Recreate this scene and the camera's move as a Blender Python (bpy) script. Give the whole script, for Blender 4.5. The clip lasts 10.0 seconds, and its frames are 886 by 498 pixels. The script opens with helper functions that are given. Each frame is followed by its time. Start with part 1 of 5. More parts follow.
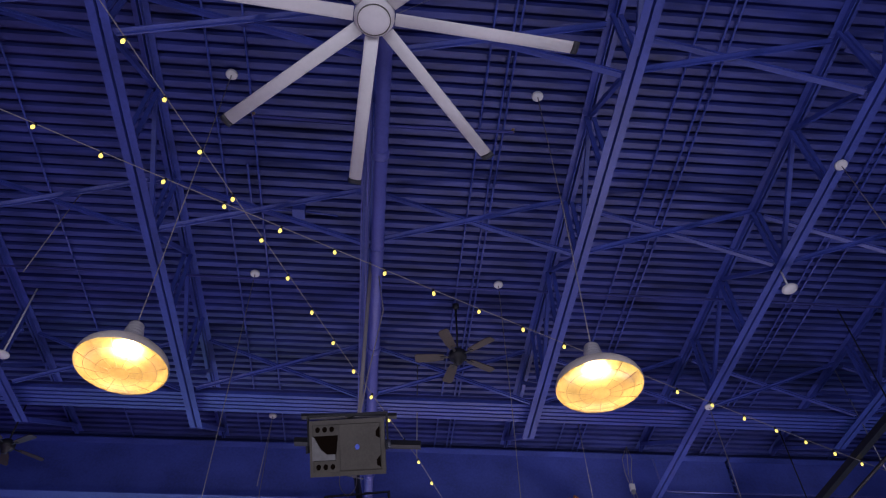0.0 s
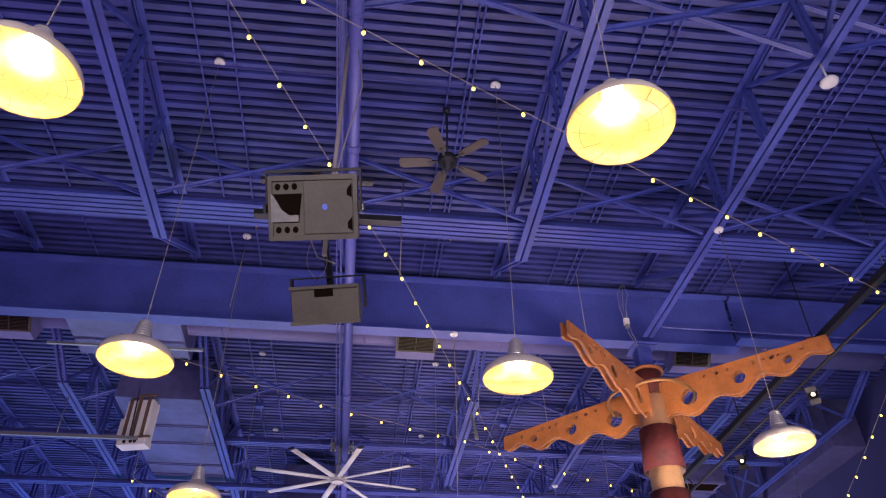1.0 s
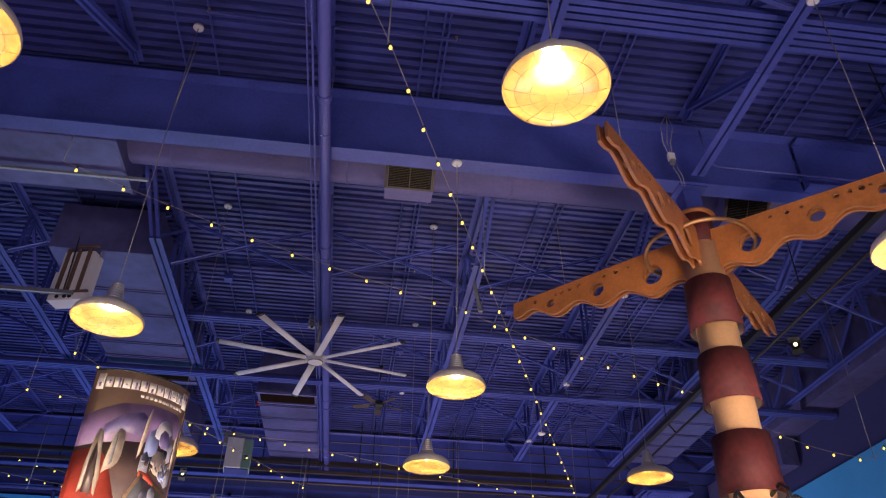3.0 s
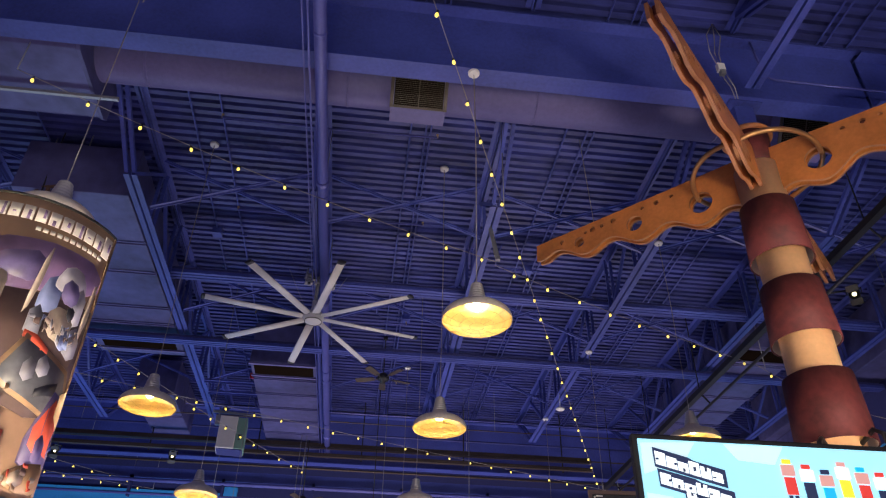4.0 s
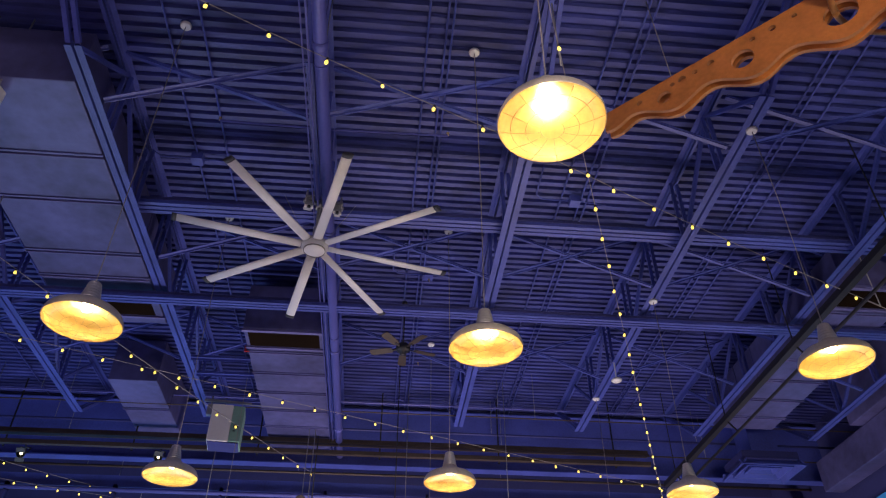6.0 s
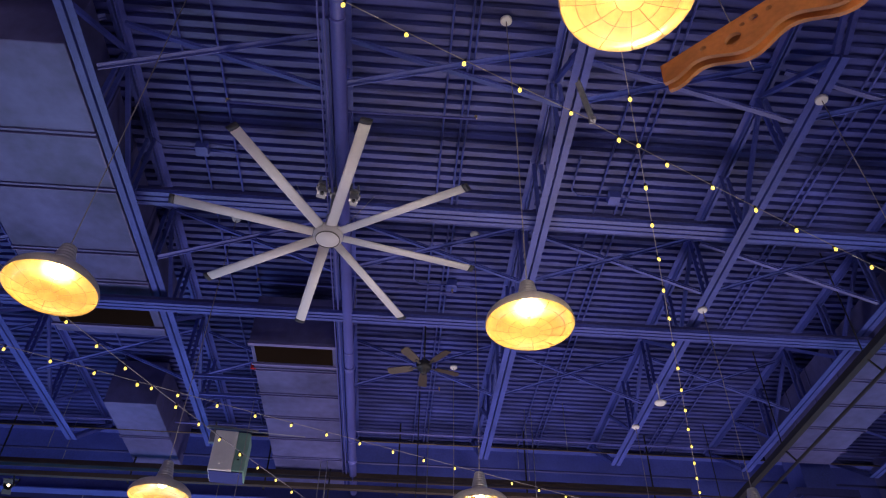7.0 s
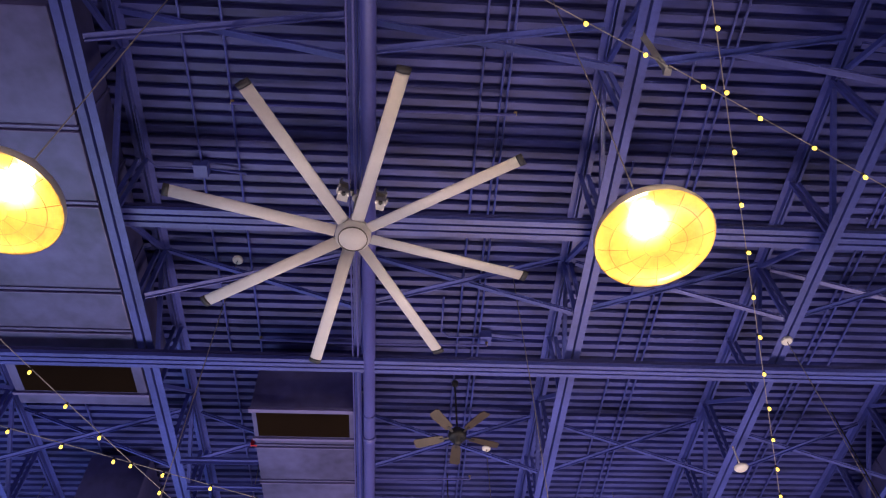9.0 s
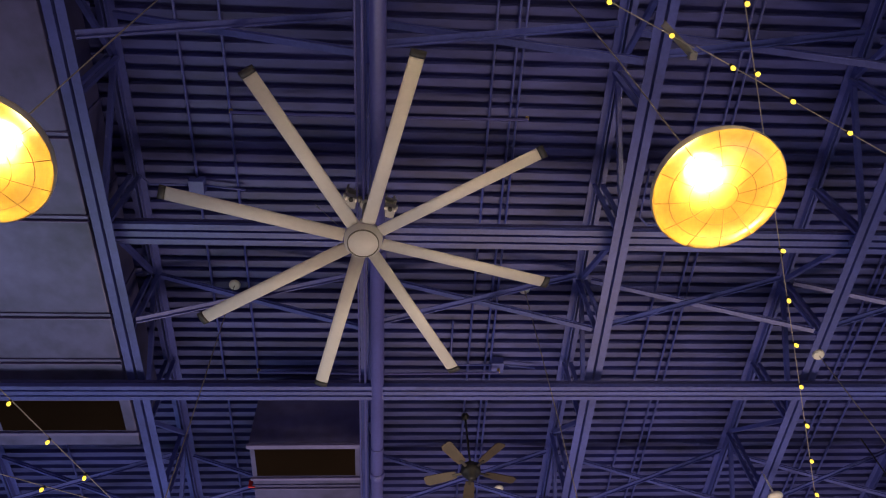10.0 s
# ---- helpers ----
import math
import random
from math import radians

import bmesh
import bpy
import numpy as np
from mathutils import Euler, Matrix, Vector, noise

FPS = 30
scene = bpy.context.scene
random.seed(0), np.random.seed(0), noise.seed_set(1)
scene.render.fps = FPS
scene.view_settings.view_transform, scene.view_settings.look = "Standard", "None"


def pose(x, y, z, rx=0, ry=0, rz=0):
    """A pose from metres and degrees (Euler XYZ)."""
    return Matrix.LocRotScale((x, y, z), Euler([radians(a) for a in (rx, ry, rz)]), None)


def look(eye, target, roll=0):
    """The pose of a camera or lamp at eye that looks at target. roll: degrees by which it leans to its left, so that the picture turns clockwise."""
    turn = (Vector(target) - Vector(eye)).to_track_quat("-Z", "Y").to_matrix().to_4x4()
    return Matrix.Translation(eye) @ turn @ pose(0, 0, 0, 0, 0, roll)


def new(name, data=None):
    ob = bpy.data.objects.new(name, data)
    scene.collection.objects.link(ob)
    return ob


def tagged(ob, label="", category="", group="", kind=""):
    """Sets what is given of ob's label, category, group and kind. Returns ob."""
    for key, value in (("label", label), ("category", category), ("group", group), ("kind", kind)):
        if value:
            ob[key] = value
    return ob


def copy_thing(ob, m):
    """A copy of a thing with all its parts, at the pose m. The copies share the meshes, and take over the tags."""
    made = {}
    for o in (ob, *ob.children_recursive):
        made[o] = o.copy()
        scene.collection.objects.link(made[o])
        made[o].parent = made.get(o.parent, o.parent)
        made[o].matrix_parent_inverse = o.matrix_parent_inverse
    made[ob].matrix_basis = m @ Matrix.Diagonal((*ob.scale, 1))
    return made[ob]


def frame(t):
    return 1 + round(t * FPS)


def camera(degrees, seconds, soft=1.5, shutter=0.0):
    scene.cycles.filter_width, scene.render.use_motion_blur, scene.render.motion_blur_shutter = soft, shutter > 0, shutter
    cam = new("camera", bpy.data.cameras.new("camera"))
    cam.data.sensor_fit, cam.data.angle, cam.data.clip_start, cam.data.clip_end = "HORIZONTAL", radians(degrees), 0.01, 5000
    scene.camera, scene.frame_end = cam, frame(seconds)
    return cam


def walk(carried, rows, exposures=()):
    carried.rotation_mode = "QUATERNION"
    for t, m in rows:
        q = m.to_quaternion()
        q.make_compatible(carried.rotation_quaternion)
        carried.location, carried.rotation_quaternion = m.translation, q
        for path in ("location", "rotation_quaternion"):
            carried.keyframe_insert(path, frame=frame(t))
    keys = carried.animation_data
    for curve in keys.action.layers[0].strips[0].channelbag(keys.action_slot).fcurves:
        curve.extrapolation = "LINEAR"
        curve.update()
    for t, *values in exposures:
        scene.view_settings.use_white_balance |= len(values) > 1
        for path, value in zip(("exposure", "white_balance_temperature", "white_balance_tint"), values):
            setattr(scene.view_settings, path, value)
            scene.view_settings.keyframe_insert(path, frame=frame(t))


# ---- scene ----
cam = camera(61.6, 10.0, soft=1.2)
PATH = [
    (0, (-0.019, 0.139, 1.68), (0.126, 1.484, 3.154), -1.6),
    (0.5, (0.058, 0.831, 1.676), (0.223, 2.299, 3.024), -1.1),
    (1, (0.156, 1.575, 1.682), (0.343, 3.136, 2.919), -0.5),
    (1.5, (0.227, 2.297, 1.672), (0.436, 3.894, 2.857), -0.2),
    (2, (0.369, 3.028, 1.687), (0.579, 4.642, 2.851), 0.4),
    (2.5, (0.435, 3.789, 1.658), (0.636, 5.42, 2.799), 0.9),
    (2.7, (0.485, 4.089, 1.62), (0.679, 5.723, 2.756), 1.1),
    (3.8, (0.608, 5.853, 1.678), (0.793, 7.489, 2.814), 1.2),
    (4, (0.607, 6.161, 1.649), (0.789, 7.793, 2.791), 1.1),
    (4.5, (0.647, 6.911, 1.659), (0.822, 8.541, 2.805), 1.0),
    (4.7, (0.655, 7.204, 1.703), (0.825, 8.838, 2.843), 0.6),
    (5, (0.628, 7.71, 1.669), (0.802, 9.329, 2.831), 0.4),
    (5.5, (0.683, 8.434, 1.685), (0.843, 10.035, 2.872), 0.1),
    (5.7, (0.679, 8.705, 1.683), (0.833, 10.297, 2.883), 0.0),
    (7, (0.637, 10.373, 1.771), (0.73, 11.859, 3.106), 1.1),
    (7.5, (0.585, 10.972, 1.785), (0.664, 12.402, 3.182), 1.1),
    (8, (0.465, 11.515, 1.774), (0.548, 12.874, 3.239), 0.4),
    (8.5, (0.361, 12.049, 1.779), (0.451, 13.318, 3.322), -0.7),
    (9, (0.212, 12.463, 1.789), (0.317, 13.655, 3.391), -2.2),
    (9.5, (0.119, 12.867, 1.834), (0.233, 13.985, 3.488), -3.7),
    (10, (-0.011, 13.16, 1.88), (0.126, 14.213, 3.575), -5.5),
]
EXPOSURES = [
    (0.0, -0.2, 5600, 8), (0.5, 0.72, 6000, 15), (1.0, 0.8, 6500, 17), (1.5, 0.3, 6600, 12), (2.0, 0.1, 6400, 13), (2.5, 0.0, 6600, 15), (4.0, -0.05, 6500, 4),
    (4.5, 0.02, 6800, 8), (5.0, -0.33, 7300, 0), (5.5, -0.05, 7000, 4), (7.0, 0.0, 6500, 9), (7.5, -0.2, 6500, 9), (8.0, 0.08, 6100, 11), (8.5, 0.15, 6600, 11), (9.0, 0.38, 7700, 12), (9.5, 0.27, 9000, 11), (10.0, -0.15, 9700, -1),
]
walk(cam, [(t, look(eye, target, roll)) for t, eye, target, roll in PATH], EXPOSURES)

# ---- light ----
world = bpy.data.worlds.new("world")
scene.world = world
world.use_nodes = True
world.node_tree.nodes["Background"].inputs[0].default_value = (0.02, 0.025, 0.06, 1)
world.node_tree.nodes["Background"].inputs[1].default_value = 0.2


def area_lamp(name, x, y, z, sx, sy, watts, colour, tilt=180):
    """An unseen fill lamp, added in place of game machines below the view; tilt 180 faces up, 90 faces along the hall.
    """
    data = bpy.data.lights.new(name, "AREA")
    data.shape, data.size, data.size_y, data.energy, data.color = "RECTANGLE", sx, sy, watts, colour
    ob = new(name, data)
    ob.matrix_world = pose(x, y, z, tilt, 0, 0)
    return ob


FILL_WATTS = 300
# Unseen fill lamps, added to light the roof steel from below.
area_lamp("game_hall_glow", 1.5, -3.4, 2.4, 16, 1.6, FILL_WATTS * 1.7, (1.0, 0.88, 1.0), 112)
area_lamp("game_hall_glow", 2.6, 9.6, 0.3, 11, 2.4, FILL_WATTS * 1.75, (1.0, 0.8, 0.92), 226)
# Unseen lamp added to brighten the printed banner.
area_lamp("game_hall_glow", -0.6, 6.4, 0.4, 1.0, 0.6, FILL_WATTS * 0.12, (1.0, 0.8, 0.6), 132).data.spread = math.radians(70)
# Unseen lamp added to light the front of the palm.
area_lamp("game_hall_glow", 4.9, 5.5, 1.5, 2.0, 1.0, FILL_WATTS * 0.27, (1.0, 0.80, 0.66), 122).data.spread = math.radians(58)
area_lamp("game_hall_glow", -8.5, 10, 0.25, 2, 12, FILL_WATTS * 0.3, (0.74, 0.42, 1.0))
area_lamp("game_hall_glow", 3.0, 22.5, 0.25, 11, 2.4, FILL_WATTS * 2.3, (1.0, 0.8, 0.88), 170)
area_lamp("game_hall_glow", -6.5, 21.5, 0.25, 8, 2.4, FILL_WATTS * 1.15, (0.5, 0.66, 1.0), 172)


# ---- materials ----
def material(name, colour, rough=0.6, metal=0.0, vary=0.25, grain=40.0, stain=1.5, bump=0.15, emit=None, power=0.0, spec=0.5, stretch=(1, 1, 1)):
    """Paint, metal, wood or plastic with fine grain and broad stains."""
    m = bpy.data.materials.new(name)
    m.use_nodes = True
    nt = m.node_tree
    b = nt.nodes["Principled BSDF"]
    b.inputs["Roughness"].default_value = rough
    b.inputs["Metallic"].default_value = metal
    b.inputs["Specular IOR Level"].default_value = spec
    co = nt.nodes.new("ShaderNodeTexCoord")
    info = nt.nodes.new("ShaderNodeObjectInfo")
    off = nt.nodes.new("ShaderNodeVectorMath")
    off.operation = "MULTIPLY_ADD"
    off.inputs[1].default_value = stretch
    shift = nt.nodes.new("ShaderNodeVectorMath")
    shift.operation = "SCALE"
    shift.inputs[0].default_value = (31, 17, 53)
    nt.links.new(info.outputs["Random"], shift.inputs["Scale"])
    nt.links.new(co.outputs["Object"], off.inputs[0])
    nt.links.new(shift.outputs[0], off.inputs[2])
    n1 = nt.nodes.new("ShaderNodeTexNoise")
    n1.inputs["Scale"].default_value, n1.inputs["Detail"].default_value = stain, 5
    n2 = nt.nodes.new("ShaderNodeTexNoise")
    n2.inputs["Scale"].default_value, n2.inputs["Detail"].default_value = grain, 3
    for n in (n1, n2):
        nt.links.new(off.outputs[0], n.inputs["Vector"])
    mix = nt.nodes.new("ShaderNodeMath")
    mix.operation = "MULTIPLY_ADD"
    mix.inputs[1].default_value = 0.65
    half = nt.nodes.new("ShaderNodeMath")
    half.operation = "MULTIPLY"
    half.inputs[1].default_value = 0.35
    nt.links.new(n2.outputs[0], half.inputs[0])
    nt.links.new(n1.outputs[0], mix.inputs[0])
    nt.links.new(half.outputs[0], mix.inputs[2])
    ramp = nt.nodes.new("ShaderNodeValToRGB")
    ramp.color_ramp.elements[0].position, ramp.color_ramp.elements[1].position = 0.3, 0.7
    ramp.color_ramp.elements[0].color = (*[c * (1 - vary) for c in colour], 1)
    ramp.color_ramp.elements[1].color = (*[min(1, c * (1 + vary)) for c in colour], 1)
    nt.links.new(mix.outputs[0], ramp.inputs[0])
    nt.links.new(ramp.outputs[0], b.inputs["Base Color"])
    if bump:
        bp = nt.nodes.new("ShaderNodeBump")
        bp.inputs["Strength"].default_value, bp.inputs["Distance"].default_value = bump, 0.004
        nt.links.new(mix.outputs[0], bp.inputs["Height"])
        nt.links.new(bp.outputs[0], b.inputs["Normal"])
    if emit:
        b.inputs["Emission Color"].default_value = (*emit, 1)
        b.inputs["Emission Strength"].default_value = power
    return m


STEEL = material("blue_steel_paint", (0.051, 0.07, 0.315), 0.42, 0, 0.34, 24, 1.6)
DECK = material("blue_deck_paint", (0.038, 0.048, 0.215), 0.5, 0, 0.62, 9, 3.0, 0.3, stretch=(0.3, 1, 1))
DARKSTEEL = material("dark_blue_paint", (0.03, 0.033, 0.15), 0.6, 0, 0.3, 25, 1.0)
DUCT = material("lavender_duct_paint", (0.125, 0.115, 0.29), 0.5, 0, 0.2, 18, 1.0)
# Lavender duct paint darkened as if in shade, with mottled stains.
SHADED_DUCT = material("shaded_mottled_duct_paint", (0.088, 0.088, 0.225), 0.42, 0.2, 0.5, 6, 0.9, 0.3)
PIPE = material("blue_pipe_paint", (0.09, 0.095, 0.34), 0.4, 0, 0.2, 30, 1.4)
BLACK = material("black_metal", (0.012, 0.012, 0.014), 0.5, 0, 0.3, 40, 3)
SPEAKER = material("dusty_black_cabinet_paint", (0.118, 0.104, 0.08), 0.55, 0, 0.25, 60, 4)
WHITE = material("white_paint", (0.72, 0.70, 0.67), 0.45, 0, 0.08, 30, 2)
FANWHITE = material("fan_white_aluminium", (0.78, 0.745, 0.71), 0.4, 0, 0.07, 30, 2)
GREY = material("grey_metal", (0.3, 0.3, 0.3), 0.4, 0.6, 0.2, 40, 3)
GALV = material("beige_shade_paint", (0.78, 0.69, 0.56), 0.36, 0.3, 0.18, 30, 4)
CAPMETAL = material("ribbed_cap_metal", (0.72, 0.68, 0.62), 0.3, 0.6, 0.15, 40, 6)
ENAMEL = material("cream_enamel", (0.61, 0.43, 0.18), 0.22, 0, 0.2, 25, 5, 0.1, spec=0.9)
GUARD = material("dark_brass_wire", (0.3, 0.2, 0.09), 0.4, 0.5, 0.2, 40, 6)
RUSTY = material("brown_pipe_paint", (0.07, 0.05, 0.04), 0.5, 0.2, 0.4, 20, 2)
BRASSY = material("sprinkler_brass", (0.55, 0.4, 0.18), 0.35, 0.7, 0.15, 30, 6)
CORD = material("cord", (0.3, 0.27, 0.26), 0.7, 0, 0.1, 40, 3, 0)
FILAMENT = material("lit_lamp_glass", (1, 0.8, 0.4), 0.4, 0, 0, emit=(1.0, 0.7, 0.3), power=165, bump=0)
FAIRY = material("lit_string_bulb", (1, 0.8, 0.3), 0.4, 0, 0, emit=(1.0, 0.72, 0.10), power=1.7, bump=0)
WOODFAN = material("walnut_blade", (0.055, 0.04, 0.028), 0.45, 0, 0.3, 30, 4)
FROND = material("copper_orange_board", (0.46, 0.165, 0.045), 0.42, 0.15, 0.28, 22, 3)
FROND_EDGE = material("brown_board_edge", (0.31, 0.13, 0.055), 0.5, 0, 0.25, 40, 3)
TAN = material("tan_pole", (0.80, 0.47, 0.23), 0.5, 0, 0.12, 25, 2)
COLLAR = material("dark_red_collar", (0.105, 0.021, 0.02), 0.66, 0, 0.55, 14, 4, 0.6, spec=0.35)
LINING = material("pale_pink_lining", (0.8, 0.76, 0.74), 0.6, 0, 0.1, 30, 3)
BRASS = material("bronze_ring", (0.42, 0.22, 0.09), 0.35, 0.7, 0.15, 30, 4)
WALLBLUE = material("light_blue_wall_paint", (0.05, 0.37, 0.8), 0.7, 0, 0.12, 20, 0.7)
WALLNAVY = material("navy_wall_paint", (0.03, 0.035, 0.14), 0.7, 0, 0.2, 20, 0.7)
FLOORING = material("dark_carpet", (0.05, 0.035, 0.07), 0.95, 0, 0.4, 60, 2)
RED = material("red_tag", (0.5, 0.02, 0.03), 0.5, 0, 0.1)
# Flat black for openings, standing in for the shade inside them.
OPENING_SHADE = material("painted_opening_shade", (0.011, 0.007, 0.005), 0.9, 0, 0.2, bump=0, spec=0.0)


# ---- mesh helpers ----
class Geo:
    """Gathers vertices and faces; becomes one mesh."""

    def __init__(self):
        self.v, self.f, self.smooth = [], [], []

    def face(self, ids, smooth=False):
        self.f.append(tuple(ids))
        self.smooth.append(smooth)

    def box(self, x0, x1, y0, y1, z0, z1):
        n = len(self.v)
        self.v += [(x, y, z) for z in (z0, z1) for y in (y0, y1) for x in (x0, x1)]
        for q in ((0, 2, 3, 1), (4, 5, 7, 6), (0, 1, 5, 4), (2, 6, 7, 3), (0, 4, 6, 2), (1, 3, 7, 5)):
            self.face([n + i for i in q])
        return self

    def prism(self, outline, axis, a, b, smooth=False):
        """An outline of (u, v) pairs pushed along axis from a to b."""
        n, k = len(self.v), len(outline)
        put = {"x": lambda u, v, w: (w, u, v), "y": lambda u, v, w: (u, w, v), "z": lambda u, v, w: (u, v, w)}[axis]
        for w in (a, b):
            self.v += [put(u, v, w) for u, v in outline]
        for i in range(k):
            j = (i + 1) % k
            self.face((n + i, n + j, n + k + j, n + k + i), smooth)
        self.face([n + i for i in reversed(range(k))])
        self.face([n + k + i for i in range(k)])
        return self

    def tube(self, points, r, seg=8, close=False):
        """A round bar through the points."""
        pts = [Vector(p) for p in points]
        n, k = len(self.v), len(pts)
        for i, p in enumerate(pts):
            if close:
                d = pts[(i + 1) % k] - pts[i - 1]
            else:
                d = pts[min(i + 1, k - 1)] - pts[max(i - 1, 0)]
            q = d.to_track_quat("Z", "Y").to_matrix()
            for s in range(seg):
                a = 2 * math.pi * s / seg
                self.v.append(tuple(p + q @ Vector((r * math.cos(a), r * math.sin(a), 0))))
        for i in range(k if close else k - 1):
            for s in range(seg):
                a, b = n + i * seg, n + ((i + 1) % k) * seg
                self.face((a + s, a + (s + 1) % seg, b + (s + 1) % seg, b + s), True)
        if not close:
            self.face([n + s for s in reversed(range(seg))])
            self.face([n + (k - 1) * seg + s for s in range(seg)])
        return self

    def bar(self, p, q, w, h, up=(0, 0, 1)):
        """A flat bar from p to q, w wide and h thick towards up."""
        p, q, up = Vector(p), Vector(q), Vector(up)
        d = (q - p).normalized()
        s = d.cross(up)
        if s.length < 1e-4:
            s = d.cross(Vector((1, 0, 0)))
        s.normalize()
        t = s.cross(d).normalized()
        n = len(self.v)
        for e in (p, q):
            for a, b in ((-1, -1), (1, -1), (1, 1), (-1, 1)):
                self.v.append(tuple(e + s * a * w / 2 + t * b * h / 2))
        for i in range(4):
            j = (i + 1) % 4
            self.face((n + i, n + j, n + 4 + j, n + 4 + i))
        self.face((n + 3, n + 2, n + 1, n))
        self.face((n + 4, n + 5, n + 6, n + 7))
        return self

    def lathe(self, profile, seg=24, centre=(0, 0, 0), close=False, cap=True):
        """A profile of (radius, height) pairs turned round z."""
        n, k = len(self.v), len(profile)
        for r, z in profile:
            for s in range(seg):
                a = 2 * math.pi * s / seg
                self.v.append((centre[0] + r * math.cos(a), centre[1] + r * math.sin(a), centre[2] + z))
        for i in range(k if close else k - 1):
            for s in range(seg):
                a, b = n + i * seg, n + ((i + 1) % k) * seg
                self.face((a + s, a + (s + 1) % seg, b + (s + 1) % seg, b + s), True)
        if not close and cap:
            if profile[0][0] > 1e-4:
                self.face([n + s for s in reversed(range(seg))])
            if profile[-1][0] > 1e-4:
                self.face([n + (k - 1) * seg + s for s in range(seg)])
        return self

    def mesh(self, name, mat, bevel=0.0):
        me = bpy.data.meshes.new(name)
        me.from_pydata(self.v, [], self.f)
        me.polygons.foreach_set("use_smooth", self.smooth)
        bm = bmesh.new()
        bm.from_mesh(me)
        bmesh.ops.recalc_face_normals(bm, faces=bm.faces)
        if bevel:
            bmesh.ops.bevel(bm, geom=[e for e in bm.edges if len(e.link_faces) == 2 and e.calc_face_angle() > 0.5], offset=bevel, segments=2, affect="EDGES", profile=0.6)
        bm.to_mesh(me)
        bm.free()
        me.materials.append(mat)
        return me


def part(name, geo, mat, parent, label="", bevel=0.0):
    """One mesh object under a thing or under a part. geo may be a ready mesh."""
    me = geo if isinstance(geo, bpy.types.Mesh) else geo.mesh(name, mat, bevel)
    ob = new(name, me)
    ob.parent = parent
    return tagged(ob, label)


def thing(name, label, category, group="", kind="", at=(0, 0, 0)):
    ob = new(name)
    ob.empty_display_size = 0.1
    ob.matrix_world = at if isinstance(at, Matrix) else Matrix.Translation(at)
    return tagged(ob, label, category, group, kind)


def solid(name, geo, mat, label, category, kind="", bevel=0.0, at=(0, 0, 0)):
    ob = new(name, geo.mesh(name, mat, bevel))
    ob.matrix_world = Matrix.Translation(at)
    return tagged(ob, label, category, "", kind)


# ---- the hall: floor, walls, roof deck ----
X0, X1, Y0, Y1 = -13.0, 10.9, -4.0, 27.4
DECK_Z = 9.2
solid("floor", Geo().box(X0 - 0.3, X1 + 0.3, Y0 - 0.3, Y1 + 0.3, -0.2, 0), FLOORING, "dark patterned carpet of the game hall", "floor", "structure")
solid("wall_west", Geo().box(X0 - 0.3, X0, Y0 - 0.3, Y1 + 0.3, 0, 9.6), WALLNAVY, "navy painted side wall of the hall", "wall", "structure")
solid("wall_east", Geo().box(X1, X1 + 0.3, Y0 - 0.3, Y1 + 0.3, 0, 9.6), WALLNAVY, "navy painted side wall of the hall", "wall", "structure")
solid("wall_south", Geo().box(X0, X1, Y0 - 0.3, Y0, 0, 9.6), WALLNAVY, "navy painted end wall of the hall", "wall", "structure")
solid("wall_north", Geo().box(X0, X1, Y1, Y1 + 0.3, 0, 9.6), WALLNAVY, "navy painted upper wall at the far end", "wall", "structure")

# pale lower wall bands, a pilaster and a bulkhead along the east wall
solid("wall_panel_north", Geo().box(X0, -2.95, Y1 - 0.06, Y1, 0, 7.7), WALLBLUE, "light blue painted lower wall at the far end", "wall", "structure")
solid("trim_pilaster", Geo().box(-2.95, -2.6, Y1 - 0.16, Y1, 0, 7.85), WALLBLUE, "light blue painted pilaster", "wall", "structure", 0.01)
solid("wall_panel_east", Geo().box(X1 - 0.06, X1, 8.0, Y1 - 0.2, 0, 6.98), WALLBLUE, "light blue painted lower side wall", "wall", "structure")
solid("bulkhead_east", Geo().box(10.15, X1 - 0.01, 15.5, 22.4, 8.1, 9.18), SHADED_DUCT, "boxed bulkhead along the side wall", "bulkhead", "structure", 0.02)
solid("bulkhead_corner", Geo().box(10.4, X1 - 0.07, 20.4, 24.3, 7.42, 8.09), SHADED_DUCT, "lower boxed bulkhead against the side wall", "bulkhead", "structure", 0.02)
solid("header_north", Geo().box(X0, X1, 25.95, 26.25, 7.61, 7.87), STEEL, "blue steel header beam before the far wall", "beam", "structure")

PITCH = 0.149
g = Geo()
y = Y0
low, high = DECK_Z, DECK_Z + 0.06
prof = []
while y < Y1:
    prof += [(y, low), (y + 0.078, low), (y + 0.088, high), (y + 0.139, high)]
    y += PITCH
for x in (X0, X1):
    g.v += [(x, yy, zz) for yy, zz in prof]
k = len(prof)
for i in range(k - 1):
    g.face((i, i + 1, k + i + 1, k + i))
for x in (X0, X1):
    g.v += [(x, Y0, DECK_Z + 0.3), (x, Y1, DECK_Z + 0.3)]
g.face((2 * k, 2 * k + 1, 2 * k + 3, 2 * k + 2))
ceiling = solid("ceiling", g, DECK, "blue painted corrugated steel roof deck", "ceiling", "structure")


# upright joints of the far wall panels, and the pipes along the header
for i in range(8):
    xx = -12.2 + 1.22 * i
    solid("trim_joint", Geo().box(xx, xx + 0.03, Y1 - 0.075, Y1 - 0.06, 0, 7.69), WALLBLUE, "thin upright joint strip of the far wall", "trim", "structure")
